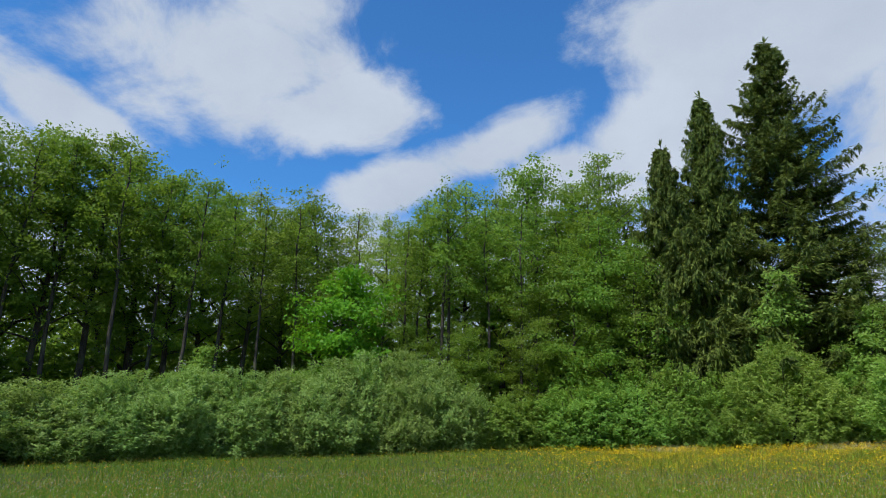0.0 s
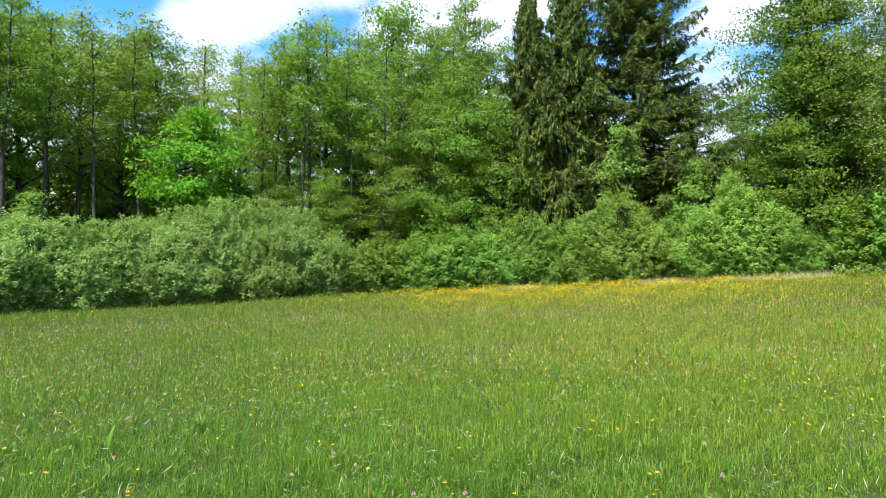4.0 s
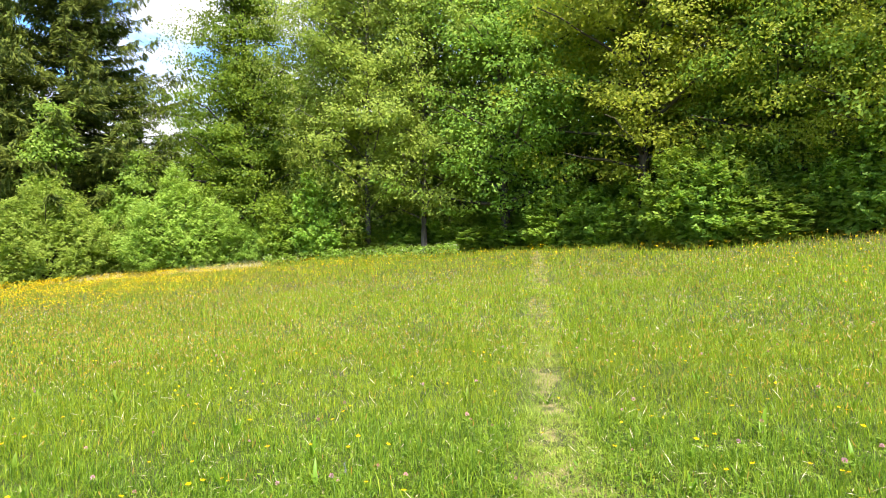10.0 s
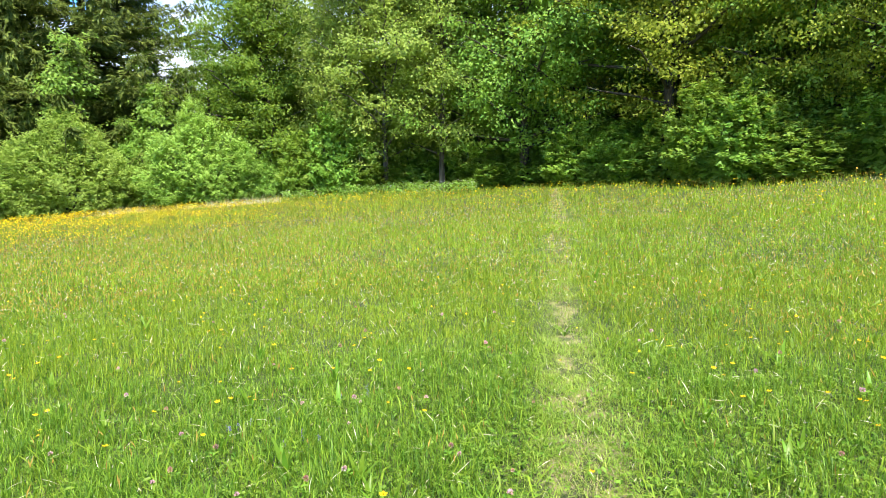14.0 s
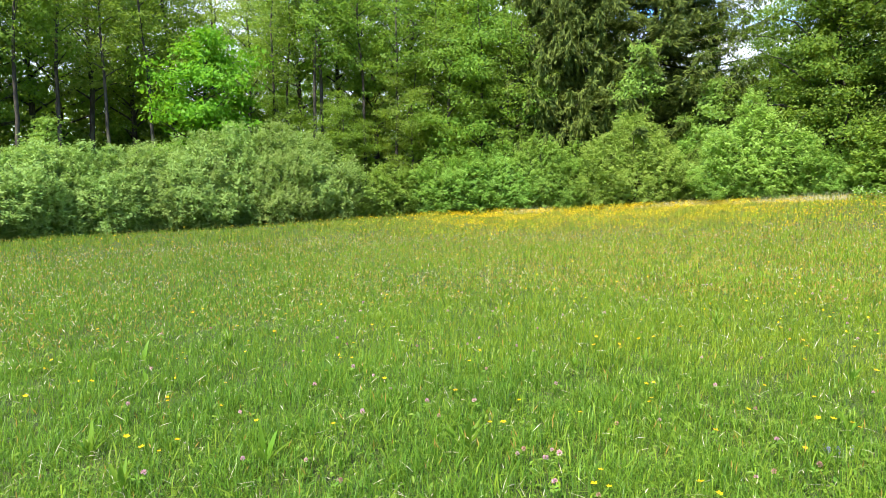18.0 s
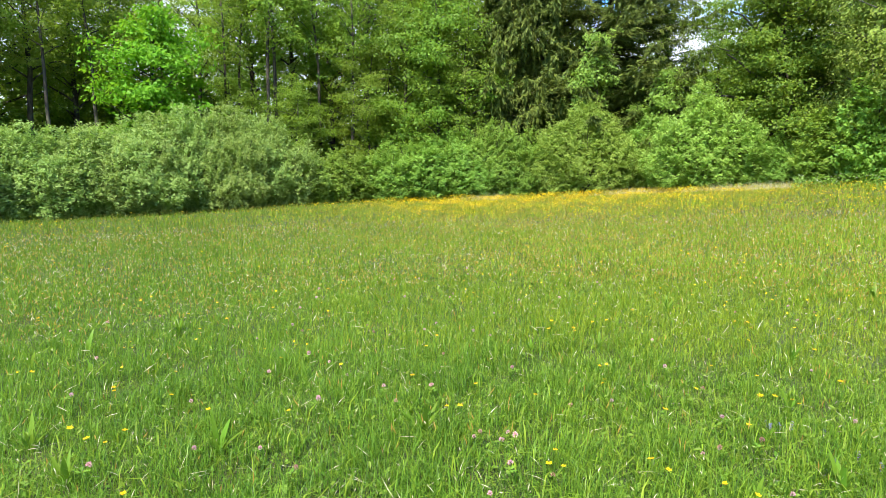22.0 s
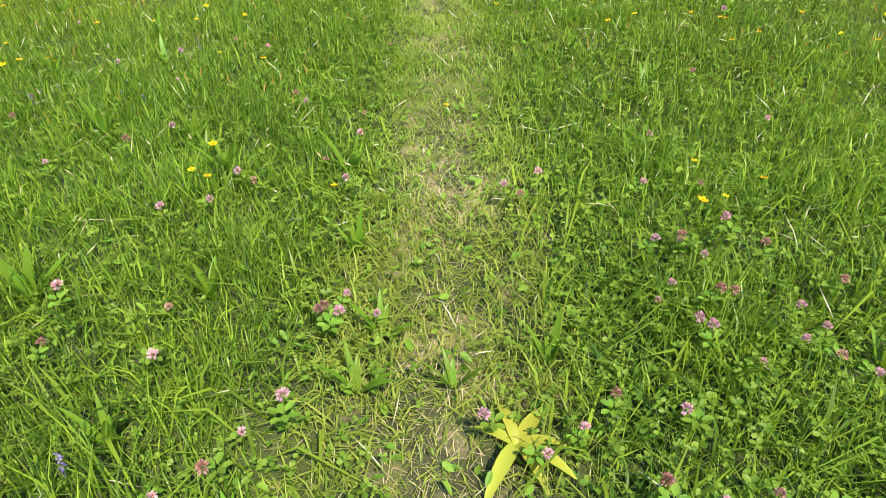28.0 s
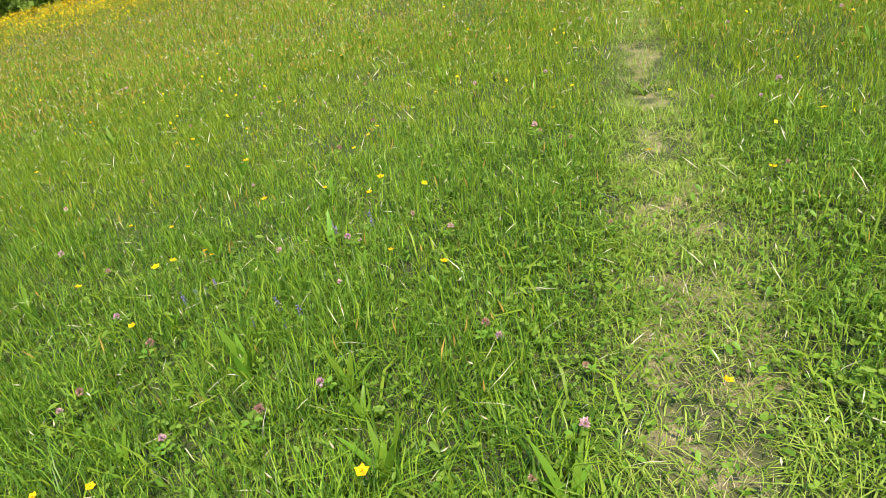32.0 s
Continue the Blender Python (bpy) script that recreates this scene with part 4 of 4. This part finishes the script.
CLOVER_SPOTS_B = [(1.00, 1.93), (1.22, 1.86), (1.17, 1.93), (1.43, 1.64), (0.38, 1.58), (0.58, 1.34), (0.40, 1.02), (0.52, 0.93), (0.99, 0.63), (0.72, 2.65), (0.96, 2.52), (0.86, 1.95), (1.76, 2.41), (1.49, 1.89), (1.65, 3.37), (1.97, 3.09), (1.93, 3.34), (2.11, 0.91), (2.45, 1.06), (2.27, 0.77), (-2.18, 2.63), (-1.90, 2.71), (-2.61, 4.97), (-1.79, 3.26), (-1.45, 3.57), (-1.30, 3.43), (-1.13, 3.67), (-2.62, 2.30), (-0.76, 3.06), (-0.59, 2.99), (-0.52, 3.03), (-0.34, 2.74), (-0.54, 2.72), (0.49, 4.41), (-0.19, 3.56), (-0.89, 5.22), (-0.64, 2.41), (0.66, 4.07), (1.63, 3.31), (1.48, 4.43)]
CLOVER_SPOTS_C = [(3.34, 2.44), (7.49, 4.72), (5.33, 2.18), (4.25, 2.10), (4.12, 3.09), (1.19, 2.55), (1.71, 2.39)]
CLOVER_SPOTS = CLOVER_SPOTS_A + CLOVER_SPOTS_B + CLOVER_SPOTS_C
BUTTERCUP_SPOTS_A = [(-3.95, 3.26), (-2.90, 2.50), (-2.68, 2.56), (-2.62, 2.54), (-3.13, 3.13), (-2.15, 2.09), (-3.05, 3.61), (-2.78, 3.23), (-3.89, 5.09), (-3.53, 4.77), (-3.85, 5.66), (-2.26, 2.96), (-2.57, 4.11), (-1.85, 3.06), (-2.40, 4.66), (-2.82, 6.76), (-1.28, 4.76), (-0.95, 3.12), (-0.90, 3.16), (-0.81, 3.56), (-0.46, 3.50), (-0.26, 4.91), (-0.19, 4.99), (-0.05, 4.10), (-0.01, 3.85), (0.02, 4.18), (0.45, 5.61), (0.17, 2.66), (0.18, 2.54), (0.47, 3.78), (0.26, 3.16), (0.46, 2.57), (0.50, 2.60), (0.90, 3.60), (1.09, 3.53), (0.75, 3.34), (1.49, 5.33), (1.28, 5.44), (1.70, 5.22), (2.17, 6.16)]
BUTTERCUP_SPOTS_B = [(1.89, 6.60), (2.00, 6.65), (-0.33, 2.68), (-0.30, 2.62), (-0.29, 2.55), (-4.91, 6.09), (-3.09, 5.47), (-2.81, 6.16), (2.93, 2.27), (3.47, 2.16), (3.52, 2.14), (3.50, 2.04), (3.35, 1.62), (3.17, 1.72), (4.17, 2.14), (4.32, 2.27), (4.66, 2.22), (4.11, 2.35), (3.45, 2.05), (3.67, 1.55), (3.53, 1.42), (3.64, 1.36), (3.65, 1.30), (3.33, 1.16), (2.77, 2.71), (2.05, 3.48), (2.29, 4.42), (2.09, 4.17), (1.29, 5.48), (0.51, 5.64), (-0.15, 5.16), (-0.02, 8.65), (0.86, 3.60), (0.02, 3.92), (1.83, 3.51), (4.56, 2.66), (3.57, 2.46), (4.80, 3.54), (4.72, 3.07), (7.47, 5.35)]
BUTTERCUP_SPOTS_C = [(4.74, 4.40), (1.13, 2.11), (1.07, 1.96), (1.01, 1.89), (1.22, 1.50), (2.19, 0.81), (1.98, 0.71), (2.07, 0.65), (2.27, 0.55), (1.98, 0.20), (2.17, 0.16), (2.02, 1.75), (1.06, 3.64), (1.85, 3.55), (3.51, 1.18), (3.69, 1.00), (3.54, 0.61)]
BUTTERCUP_SPOTS = BUTTERCUP_SPOTS_A + BUTTERCUP_SPOTS_B + BUTTERCUP_SPOTS_C
BUGLE_SPOTS_A = [(1.01, 3.58), (0.93, 3.61), (1.06, 3.60), (0.30, 1.23), (1.46, 3.27), (1.65, 3.60), (1.21, 3.54), (1.37, 3.56), (0.93, 3.55), (0.98, 3.56), (1.65, 3.65), (1.81, 3.51), (1.12, 3.13), (1.21, 3.07), (1.29, 3.09), (1.13, 3.19), (1.24, 3.18), (1.01, 3.04)]
BUGLE_SPOTS = BUGLE_SPOTS_A
BROAD_SPOTS_A = [(0.82, 1.55), (0.40, 1.23), (0.89, 0.95), (0.50, 0.86), (1.30, 0.67), (1.06, 1.06), (1.25, 1.40), (1.22, 2.17), (1.54, 1.80), (1.02, 2.85), (3.17, 1.43), (1.07, 0.79), (1.85, 0.05), (0.44, 1.93), (2.74, 1.43), (1.03, 2.91), (3.51, 1.84), (2.98, 1.39), (1.78, 4.00), (1.28, 2.56), (3.95, 3.85), (1.12, 3.84), (0.06, 5.24), (3.50, 4.43), (0.59, 2.73), (-1.06, 3.12), (-1.70, 3.59), (-3.92, 5.05), (-4.42, 3.86), (-4.37, 4.40), (-3.41, 3.97), (-2.70, 2.30), (-2.39, 6.73), (-0.52, 4.94), (-2.16, 2.77), (-4.02, 5.19), (-4.49, 3.94), (-3.26, 2.67), (-1.12, 3.15), (0.30, 4.03)]
BROAD_SPOTS = BROAD_SPOTS_A


def turn_z(v, a):
    c, s = math.cos(a), math.sin(a)
    return np.asarray(v) @ np.array([[c, s, 0], [-s, c, 0], [0, 0, 1]])


def thin_stem(height, r, lean=0.02):
    s = np.linspace(0, 1, 4)
    return tube(Geo(), np.stack([lean * s ** 2, 0 * s, height * s - 0.01], 1), r * (1 - 0.3 * s), 5)


def strap_leaf(length, width, lift, droop, seed):
    """A long pointed leaf, grooved along its middle, arching from the origin along +x."""
    rng = np.random.default_rng(seed)
    k = 8
    s = np.linspace(0, 1, k)
    x = length * (s * math.cos(lift) + 0.10 * s * s)
    z = length * (s * math.sin(lift) - droop * s ** 2.2)
    w = width * np.sin(np.pi * (0.10 + 0.90 * s) ** 0.8) ** 0.8 * 0.5 + 0.0008
    bend = rng.normal(0, 0.05) * length * s ** 2
    v = np.stack([np.stack([x, bend - w, z + w * 0.35], 1), np.stack([x, bend, z], 1), np.stack([x, bend + w, z + w * 0.35], 1)], 1)
    i = np.arange(k - 1) * 3
    return v.reshape(-1, 3), np.concatenate([np.stack([i, i + 3, i + 4, i + 1], 1), np.stack([i + 1, i + 4, i + 5, i + 2], 1)])


def round_leaves(geo, base, way, up, length, width):
    """Oval leaflets of two halves, folded along the middle."""
    way = unit(way)
    side = unit(np.cross(way, up))
    nrm = np.cross(side, way)
    ln, w = np.asarray(length, float).reshape(-1, 1), np.asarray(width, float).reshape(-1, 1)
    n = len(base)
    rim = [base + way * ln * f + s * side * w * g + nrm * w * 0.12 for s in (1, -1) for f, g in ((0.38, 0.42), (0.8, 0.40))]
    v = np.stack([base, rim[0], rim[1], base + way * ln - nrm * ln * 0.08, rim[3], rim[2]], 1)
    k = np.arange(n)[:, None] * 6
    return geo.add(v, np.concatenate([k + [[0, 1, 2, 3]], k + [[0, 3, 4, 5]]], 1))


def make_clover(seed, mat=None, label="pink clover flower head on a short stem in the grass"):
    rng = np.random.default_rng(seed)
    root = thing("clover_flower", label, "flower", "clover flowers in the meadow")
    h = 0.10
    part("stem", thin_stem(h, 0.0012), BROAD, root)
    n = 90
    u = unit(rng.normal(0, 1, (n, 3)) + [0, 0, 0.5])
    head = leaves(Geo(), np.array([0.02, 0, h]) + u * 0.004, u + [0, 0, 0.25], rng.normal(0, 1, (n, 3)), rng.uniform(0.006, 0.0105, n), np.full(n, 0.003), 0.3)
    part("flower_head", head, mat or PINK, root, "ball of narrow florets")
    az = np.arange(6) * 1.05 + 0.3
    b = np.stack([0.004 * np.cos(az), 0.004 * np.sin(az), np.full(6, h - 0.025) + (np.arange(6) % 2) * 0.006], 1)
    for i in range(2):
        q = slice(3 * i, 3 * i + 3)
        part("leaf", round_leaves(Geo(), b[q], np.stack([np.cos(az[q]), np.sin(az[q]), 0.25 + 0 * az[q]], 1), np.tile([0, 0, 1.0], (3, 1)), np.full(3, 0.022), np.full(3, 0.014)), HERB_LEAF, root)
    return root


def make_buttercup(seed):
    rng = np.random.default_rng(seed)
    root = thing("buttercup", "glossy yellow buttercup on a thin stem above the grass", "flower", "buttercups in the meadow")
    h = 0.19
    part("stem", thin_stem(h, 0.001, 0.03), BROAD, root)
    c = np.array([0.03, 0, h])
    for i in range(5):
        a = i * 1.2566 + rng.uniform(-0.1, 0.1)
        way = np.array([[math.cos(a), math.sin(a), 0.45]])
        part("petal", leaves(Geo(), c[None] + way * 0.001, way, np.array([[0, 0, 1.0]]), [0.014], [0.0135], -0.12), YELLOW, root)
    az = rng.uniform(0, 6.28, 10)
    part("stamen_cluster", leaves(Geo(), np.repeat(c[None], 10, 0), np.stack([np.cos(az) * 0.5, np.sin(az) * 0.5, np.ones(10)], 1), rng.normal(0, 1, (10, 3)),
                                  np.full(10, 0.006), np.full(10, 0.002)), YELLOW, root)
    return root


def make_bugle(seed):
    rng = np.random.default_rng(seed)
    root = thing("bugle_flower", "small blue-violet bugle flower spike among the grass", "flower", "bugle flowers in the meadow")
    part("stem", thin_stem(0.10, 0.0018, 0.0), BROAD, root)
    n = 36
    z = rng.uniform(0.03, 0.115, n)
    az = rng.uniform(0, 6.28, n)
    way = np.stack([np.cos(az), np.sin(az), rng.uniform(-0.2, 0.4, n)], 1)
    part("flower_spike", leaves(Geo(), np.stack([0 * z, 0 * z, z], 1), way, np.tile([0, 0, 1.0], (n, 1)), rng.uniform(0.010, 0.017, n), np.full(n, 0.008)), BLUE, root)
    for i in range(4):
        v, fc = strap_leaf(0.045, 0.02, 0.3, 0.2, seed + i)
        part("leaf", Geo().add(turn_z(v, i * 1.57), fc), BROAD, root)
    return root


def make_broad_plant(seed, n, size, mat, name, label, category, lift=(0.75, 1.25), droop=0.25, group="", wide=(0.11, 0.16), stray=0.5):
    rng = np.random.default_rng(seed)
    root = thing(name, label, category, group)
    for i in range(n):
        ln = size * rng.uniform(0.65, 1.1)
        v, fc = strap_leaf(ln, ln * rng.uniform(*wide), rng.uniform(*lift), droop * rng.uniform(0.4, 1.6), seed * 10 + i)
        part("leaf", Geo().add(turn_z(v, i * 6.283 / n + rng.uniform(-stray, stray)), fc), mat, root, smooth_shade=True)
    return root


def scatter(protos, spots, lo, hi, seed, tilt=10):
    """The first spots take the prototypes themselves, the others copies of them."""
    rng = np.random.default_rng(seed)
    for k, (x, y) in enumerate(spots):
        m = pose(x, y, float(land(x, y)) - 0.004, rng.uniform(-tilt, tilt), rng.uniform(-tilt, tilt), rng.uniform(0, 360))
        if k < len(protos):
            ob = protos[k]
            ob.matrix_basis = m
        else:
            ob = copy_thing(protos[k % len(protos)], m)
        s = rng.uniform(lo, hi)
        ob.scale = (s, s, s * rng.uniform(0.85, 1.15))


def more_spots(seed, n, d0, d1, a0, a1, clear=0.3):
    rng = np.random.default_rng(seed)
    x, y = sector(rng, n * 2, d0, d1, a0, a1)
    ok = off_path(x, y) > clear
    return list(zip(x[ok][:n].tolist(), y[ok][:n].tolist()))


scatter([make_clover(61), make_clover(62), make_clover(63, FADED, "faded brownish pink clover head on a short stem")], CLOVER_SPOTS + more_spots(71, 110, 2.5, 9, -50, 78), 0.95, 1.45, 81)
scatter([make_buttercup(64), make_buttercup(65)], BUTTERCUP_SPOTS + more_spots(72, 110, 4, 14, -55, 78) + more_spots(74, 80, 3.2, 9, -55, 80), 0.85, 1.35, 82, 14)
scatter([make_bugle(66), make_bugle(67)], BUGLE_SPOTS, 0.5, 0.95, 83)
BROADLEAF = "upright lance-shaped green leaves of a meadow plant"
scatter([make_broad_plant(s, n, 0.18, BROAD, "broad_leaf_plant", BROADLEAF, "plant", (1.0, 1.45), 0.16, "broad leaf plants in the grass", (0.10, 0.15)) for s, n in ((91, 7), (92, 8), (93, 6))],
        BROAD_SPOTS + more_spots(73, 30, 2.5, 9, -50, 78), 0.75, 1.35, 84, 6)

plant = make_broad_plant(95, 7, 0.155, PALE_LEAF, "yellowed_plant", "flattened yellow-green leaf rosette on the trodden line", "plant", (0.2, 0.75), 0.42, "yellowed rosettes", (0.18, 0.24), 1.0)
plant.matrix_basis = pose(1.04, 0.57, float(land(1.04, 0.57)) + 0.03, 0, 0, 20)
other = make_broad_plant(96, 6, 0.14, PALE_LEAF, "yellowed_plant", "limp yellowing leaves pressed flat beside the trodden line", "plant", (0.05, 0.35), 0.3, "yellowed rosettes")
other.matrix_basis = pose(0.86, 0.47, float(land(0.86, 0.47)) + 0.02, 0, 0, 110)


def make_low_herbs():
    """Three-part clover leaves and little herbs between the blades, densest beside the trodden line."""
    rng = np.random.default_rng(9)
    x, y = sector(rng, 24000, 0.4, 5.0, -60, 110)
    clump = 0.5 + 0.5 * np.sin(4.1 * x + 1.7 * np.sin(2.9 * y)) * np.sin(3.7 * y + 1.2 * np.sin(3.3 * x))
    keep = rng.uniform(0, 1, len(x)) < np.clip(1.2 - off_path(x, y) * 0.4, 0.2, 1) * (0.15 + 0.85 * clump) * np.clip(off_path(x, y) / 0.25, 0.15, 1)
    lx, ly = rng.normal(1.70, 0.40, 1500), rng.normal(0.35, 0.45, 1500)
    ok = off_path(lx, ly) > 0.28
    x, y = np.concatenate([x[keep], lx[ok]]), np.concatenate([y[keep], ly[ok]])
    n = len(x)
    z = land(x, y) + rng.uniform(0.02, 0.085, n)
    g = Geo()
    tilt = rng.normal(0, 0.45, (n, 3)) + [0, 0, 1.0]
    size = rng.uniform(0.009, 0.020, n)
    turn = rng.uniform(0, 6.28, n)
    for i in range(3):
        az = turn + i * 2.09 + rng.normal(0, 0.15, n)
        way = np.stack([np.cos(az), np.sin(az), rng.uniform(-0.1, 0.5, n)], 1)
        round_leaves(g, np.stack([x, y, z], 1), way, tilt, size, size * 0.85)
    tagged(new("clover_leaves", g.mesh("clover_leaves", HERB_LEAF)), "low three-part clover leaves between the grass blades", "herbs", kind="stuff")
    x, y = sector(rng, 7000, 0.4, 4.0, -60, 110)
    n = len(x)
    az = rng.uniform(0, 6.28, n)
    size = rng.uniform(0.015, 0.045, n)
    g = round_leaves(Geo(), np.stack([x, y, land(x, y) + rng.uniform(0.0, 0.04, n)], 1), np.stack([np.cos(az), np.sin(az), rng.uniform(0.1, 0.9, n)], 1),
                     rng.normal(0, 0.4, (n, 3)) + [0, 0, 1], size, size * rng.uniform(0.3, 0.6, n))
    tagged(new("herb_leaves", g.mesh("herb_leaves", HERB_LEAF)), "small oval herb leaves low between the blades", "herbs", kind="stuff")
    x, y = sector(rng, 15000, 2.2, 10.0, -72, 90)
    ok = off_path(x, y) > 0.3
    x, y = x[ok], y[ok]
    n = len(x)
    far = np.clip(np.hypot(x, y) / 5, 1, 1.4)
    az = rng.uniform(0, 6.28, n)
    size = rng.uniform(0.02, 0.045, n) * far
    g = round_leaves(Geo(), np.stack([x, y, land(x, y) + rng.uniform(0.02, 0.12, n)], 1), np.stack([np.cos(az), np.sin(az), rng.uniform(0.1, 1.3, n)], 1),
                     rng.normal(0, 0.5, (n, 3)) + [0, 0, 1], size, size * rng.uniform(0.25, 0.5, n))
    tagged(new("meadow_herbs", g.mesh("meadow_herbs", HERB_LEAF)), "small herb leaves scattered through the meadow grass", "herbs", kind="stuff")
    x, y = sector(rng, 5000, 2.0, 11.0, -72, 90)
    n = len(x)
    far = np.clip(np.hypot(x, y) / 4, 1, 2.2)
    az = rng.uniform(0, 6.28, n)
    g = leaves(Geo(), np.stack([x, y, land(x, y) + rng.uniform(0.03, 0.13, n)], 1), np.stack([np.cos(az), np.sin(az), rng.normal(0.5, 0.5, n)], 1),
               rng.normal(0, 0.4, (n, 3)) + [0, 0, 1], rng.uniform(0.05, 0.14, n), rng.uniform(0.002, 0.004, n) * far)
    tagged(new("dead_stalks", g.mesh("dead_stalks", DRY_PALE)), "bleached dead stalks standing in the meadow grass", "grass", kind="stuff")
    # single bleached stalks lying in the grass
    x, y = sector(rng, 900, 0.4, 4.5, -60, 110)
    n = len(x)
    az = rng.uniform(0, 6.28, n)
    g = leaves(Geo(), np.stack([x, y, land(x, y) + rng.uniform(0.02, 0.07, n)], 1), np.stack([np.cos(az), np.sin(az), rng.normal(0, 0.25, n)], 1),
               rng.normal(0, 0.4, (n, 3)) + [0, 0, 1], rng.uniform(0.04, 0.13, n), rng.uniform(0.002, 0.004, n))
    tagged(new("dead_stalks", g.mesh("dead_stalks", DRY_PALE)), "bleached dead stalks lying between the blades", "grass", kind="stuff")
    # flowering grass stalks with fine brownish heads
    x, y = sector(rng, 9000, 2.5, 16, -70, 85)
    ok = off_path(x, y) > 0.4
    x, y = x[ok], y[ok]
    n = len(x)
    p = np.stack([x, y, land(x, y)], 1)
    h = rng.uniform(0.18, 0.36, n)
    far = np.clip(np.hypot(x, y) / 6, 1, 3)
    way = np.stack([rng.normal(0, 0.18, n), rng.normal(0, 0.18, n), np.ones(n)], 1)
    head = p + unit(way) * h[:, None]
    stalk = leaves(Geo(), p, way, rng.normal(0, 1, (n, 3)), h * 1.05, 0.0022 * far, 0.1)
    tagged(new("grass_stalks", stalk.mesh("grass_stalks", GRASS)), "thin upright flowering grass stalks", "grass", kind="stuff")
    hd = leaves(Geo(), head, way + rng.normal(0, 0.2, (n, 3)), rng.normal(0, 1, (n, 3)), rng.uniform(0.03, 0.07, n), 0.006 * far, 0.3)
    tagged(new("grass_heads", hd.mesh("grass_heads", SORREL)), "fine reddish brown grass flower heads", "grass", kind="stuff")
    # pale heads among the blades
    x, y = sector(rng, 16000, 2.0, 17, -72, 88)
    n = len(x)
    far = np.clip(np.hypot(x, y) / 5, 1, 3)
    q = np.stack([x, y, land(x, y) + rng.uniform(0.08, 0.26, n)], 1)
    ph = leaves(Geo(), q, rng.normal(0, 0.5, (n, 3)) + [0, 0, 0.8], rng.normal(0, 1, (n, 3)), rng.uniform(0.015, 0.035, n) * far ** 0.5, 0.005 * far, 0.3)
    tagged(new("pale_grass_heads", ph.mesh("pale_grass_heads", PALE_HEAD)), "small pale seed heads between the grass blades", "grass", kind="stuff")
    # white umbels and pale herbs at the wood edge
    a = rng.uniform(19, 37, 2600)
    d = edge_at(a) + rng.normal(-0.9, 0.5, 2600)
    a = np.radians(a)
    q = np.stack([d * np.sin(a), d * np.cos(a), land(d * np.sin(a), d * np.cos(a)) + rng.uniform(0.1, 0.55, 2600)], 1)
    w = leaves(Geo(), q[:350], rng.normal(0, 1, (350, 3)) * [1, 1, 0.2], np.tile([0, 0, 1.0], (350, 1)), np.full(350, 0.07), np.full(350, 0.06))
    tagged(new("white_umbels", w.mesh("white_umbels", WHITE)), "scattered white umbel flowers at the wood edge", "flowers", kind="stuff")
    q[:, 2] -= 0.05
    w = leaves(Geo(), q, rng.normal(0, 1, (2600, 3)) * [1, 1, 0.5], rng.normal(0, 0.4, (2600, 3)) + [0, 0, 1], np.full(2600, 0.11), np.full(2600, 0.06))
    tagged(new("edge_herbs", w.mesh("edge_herbs", BUSH_LEAF)), "pale green tall herbs at the wood edge", "herbs", kind="stuff")


make_low_herbs()
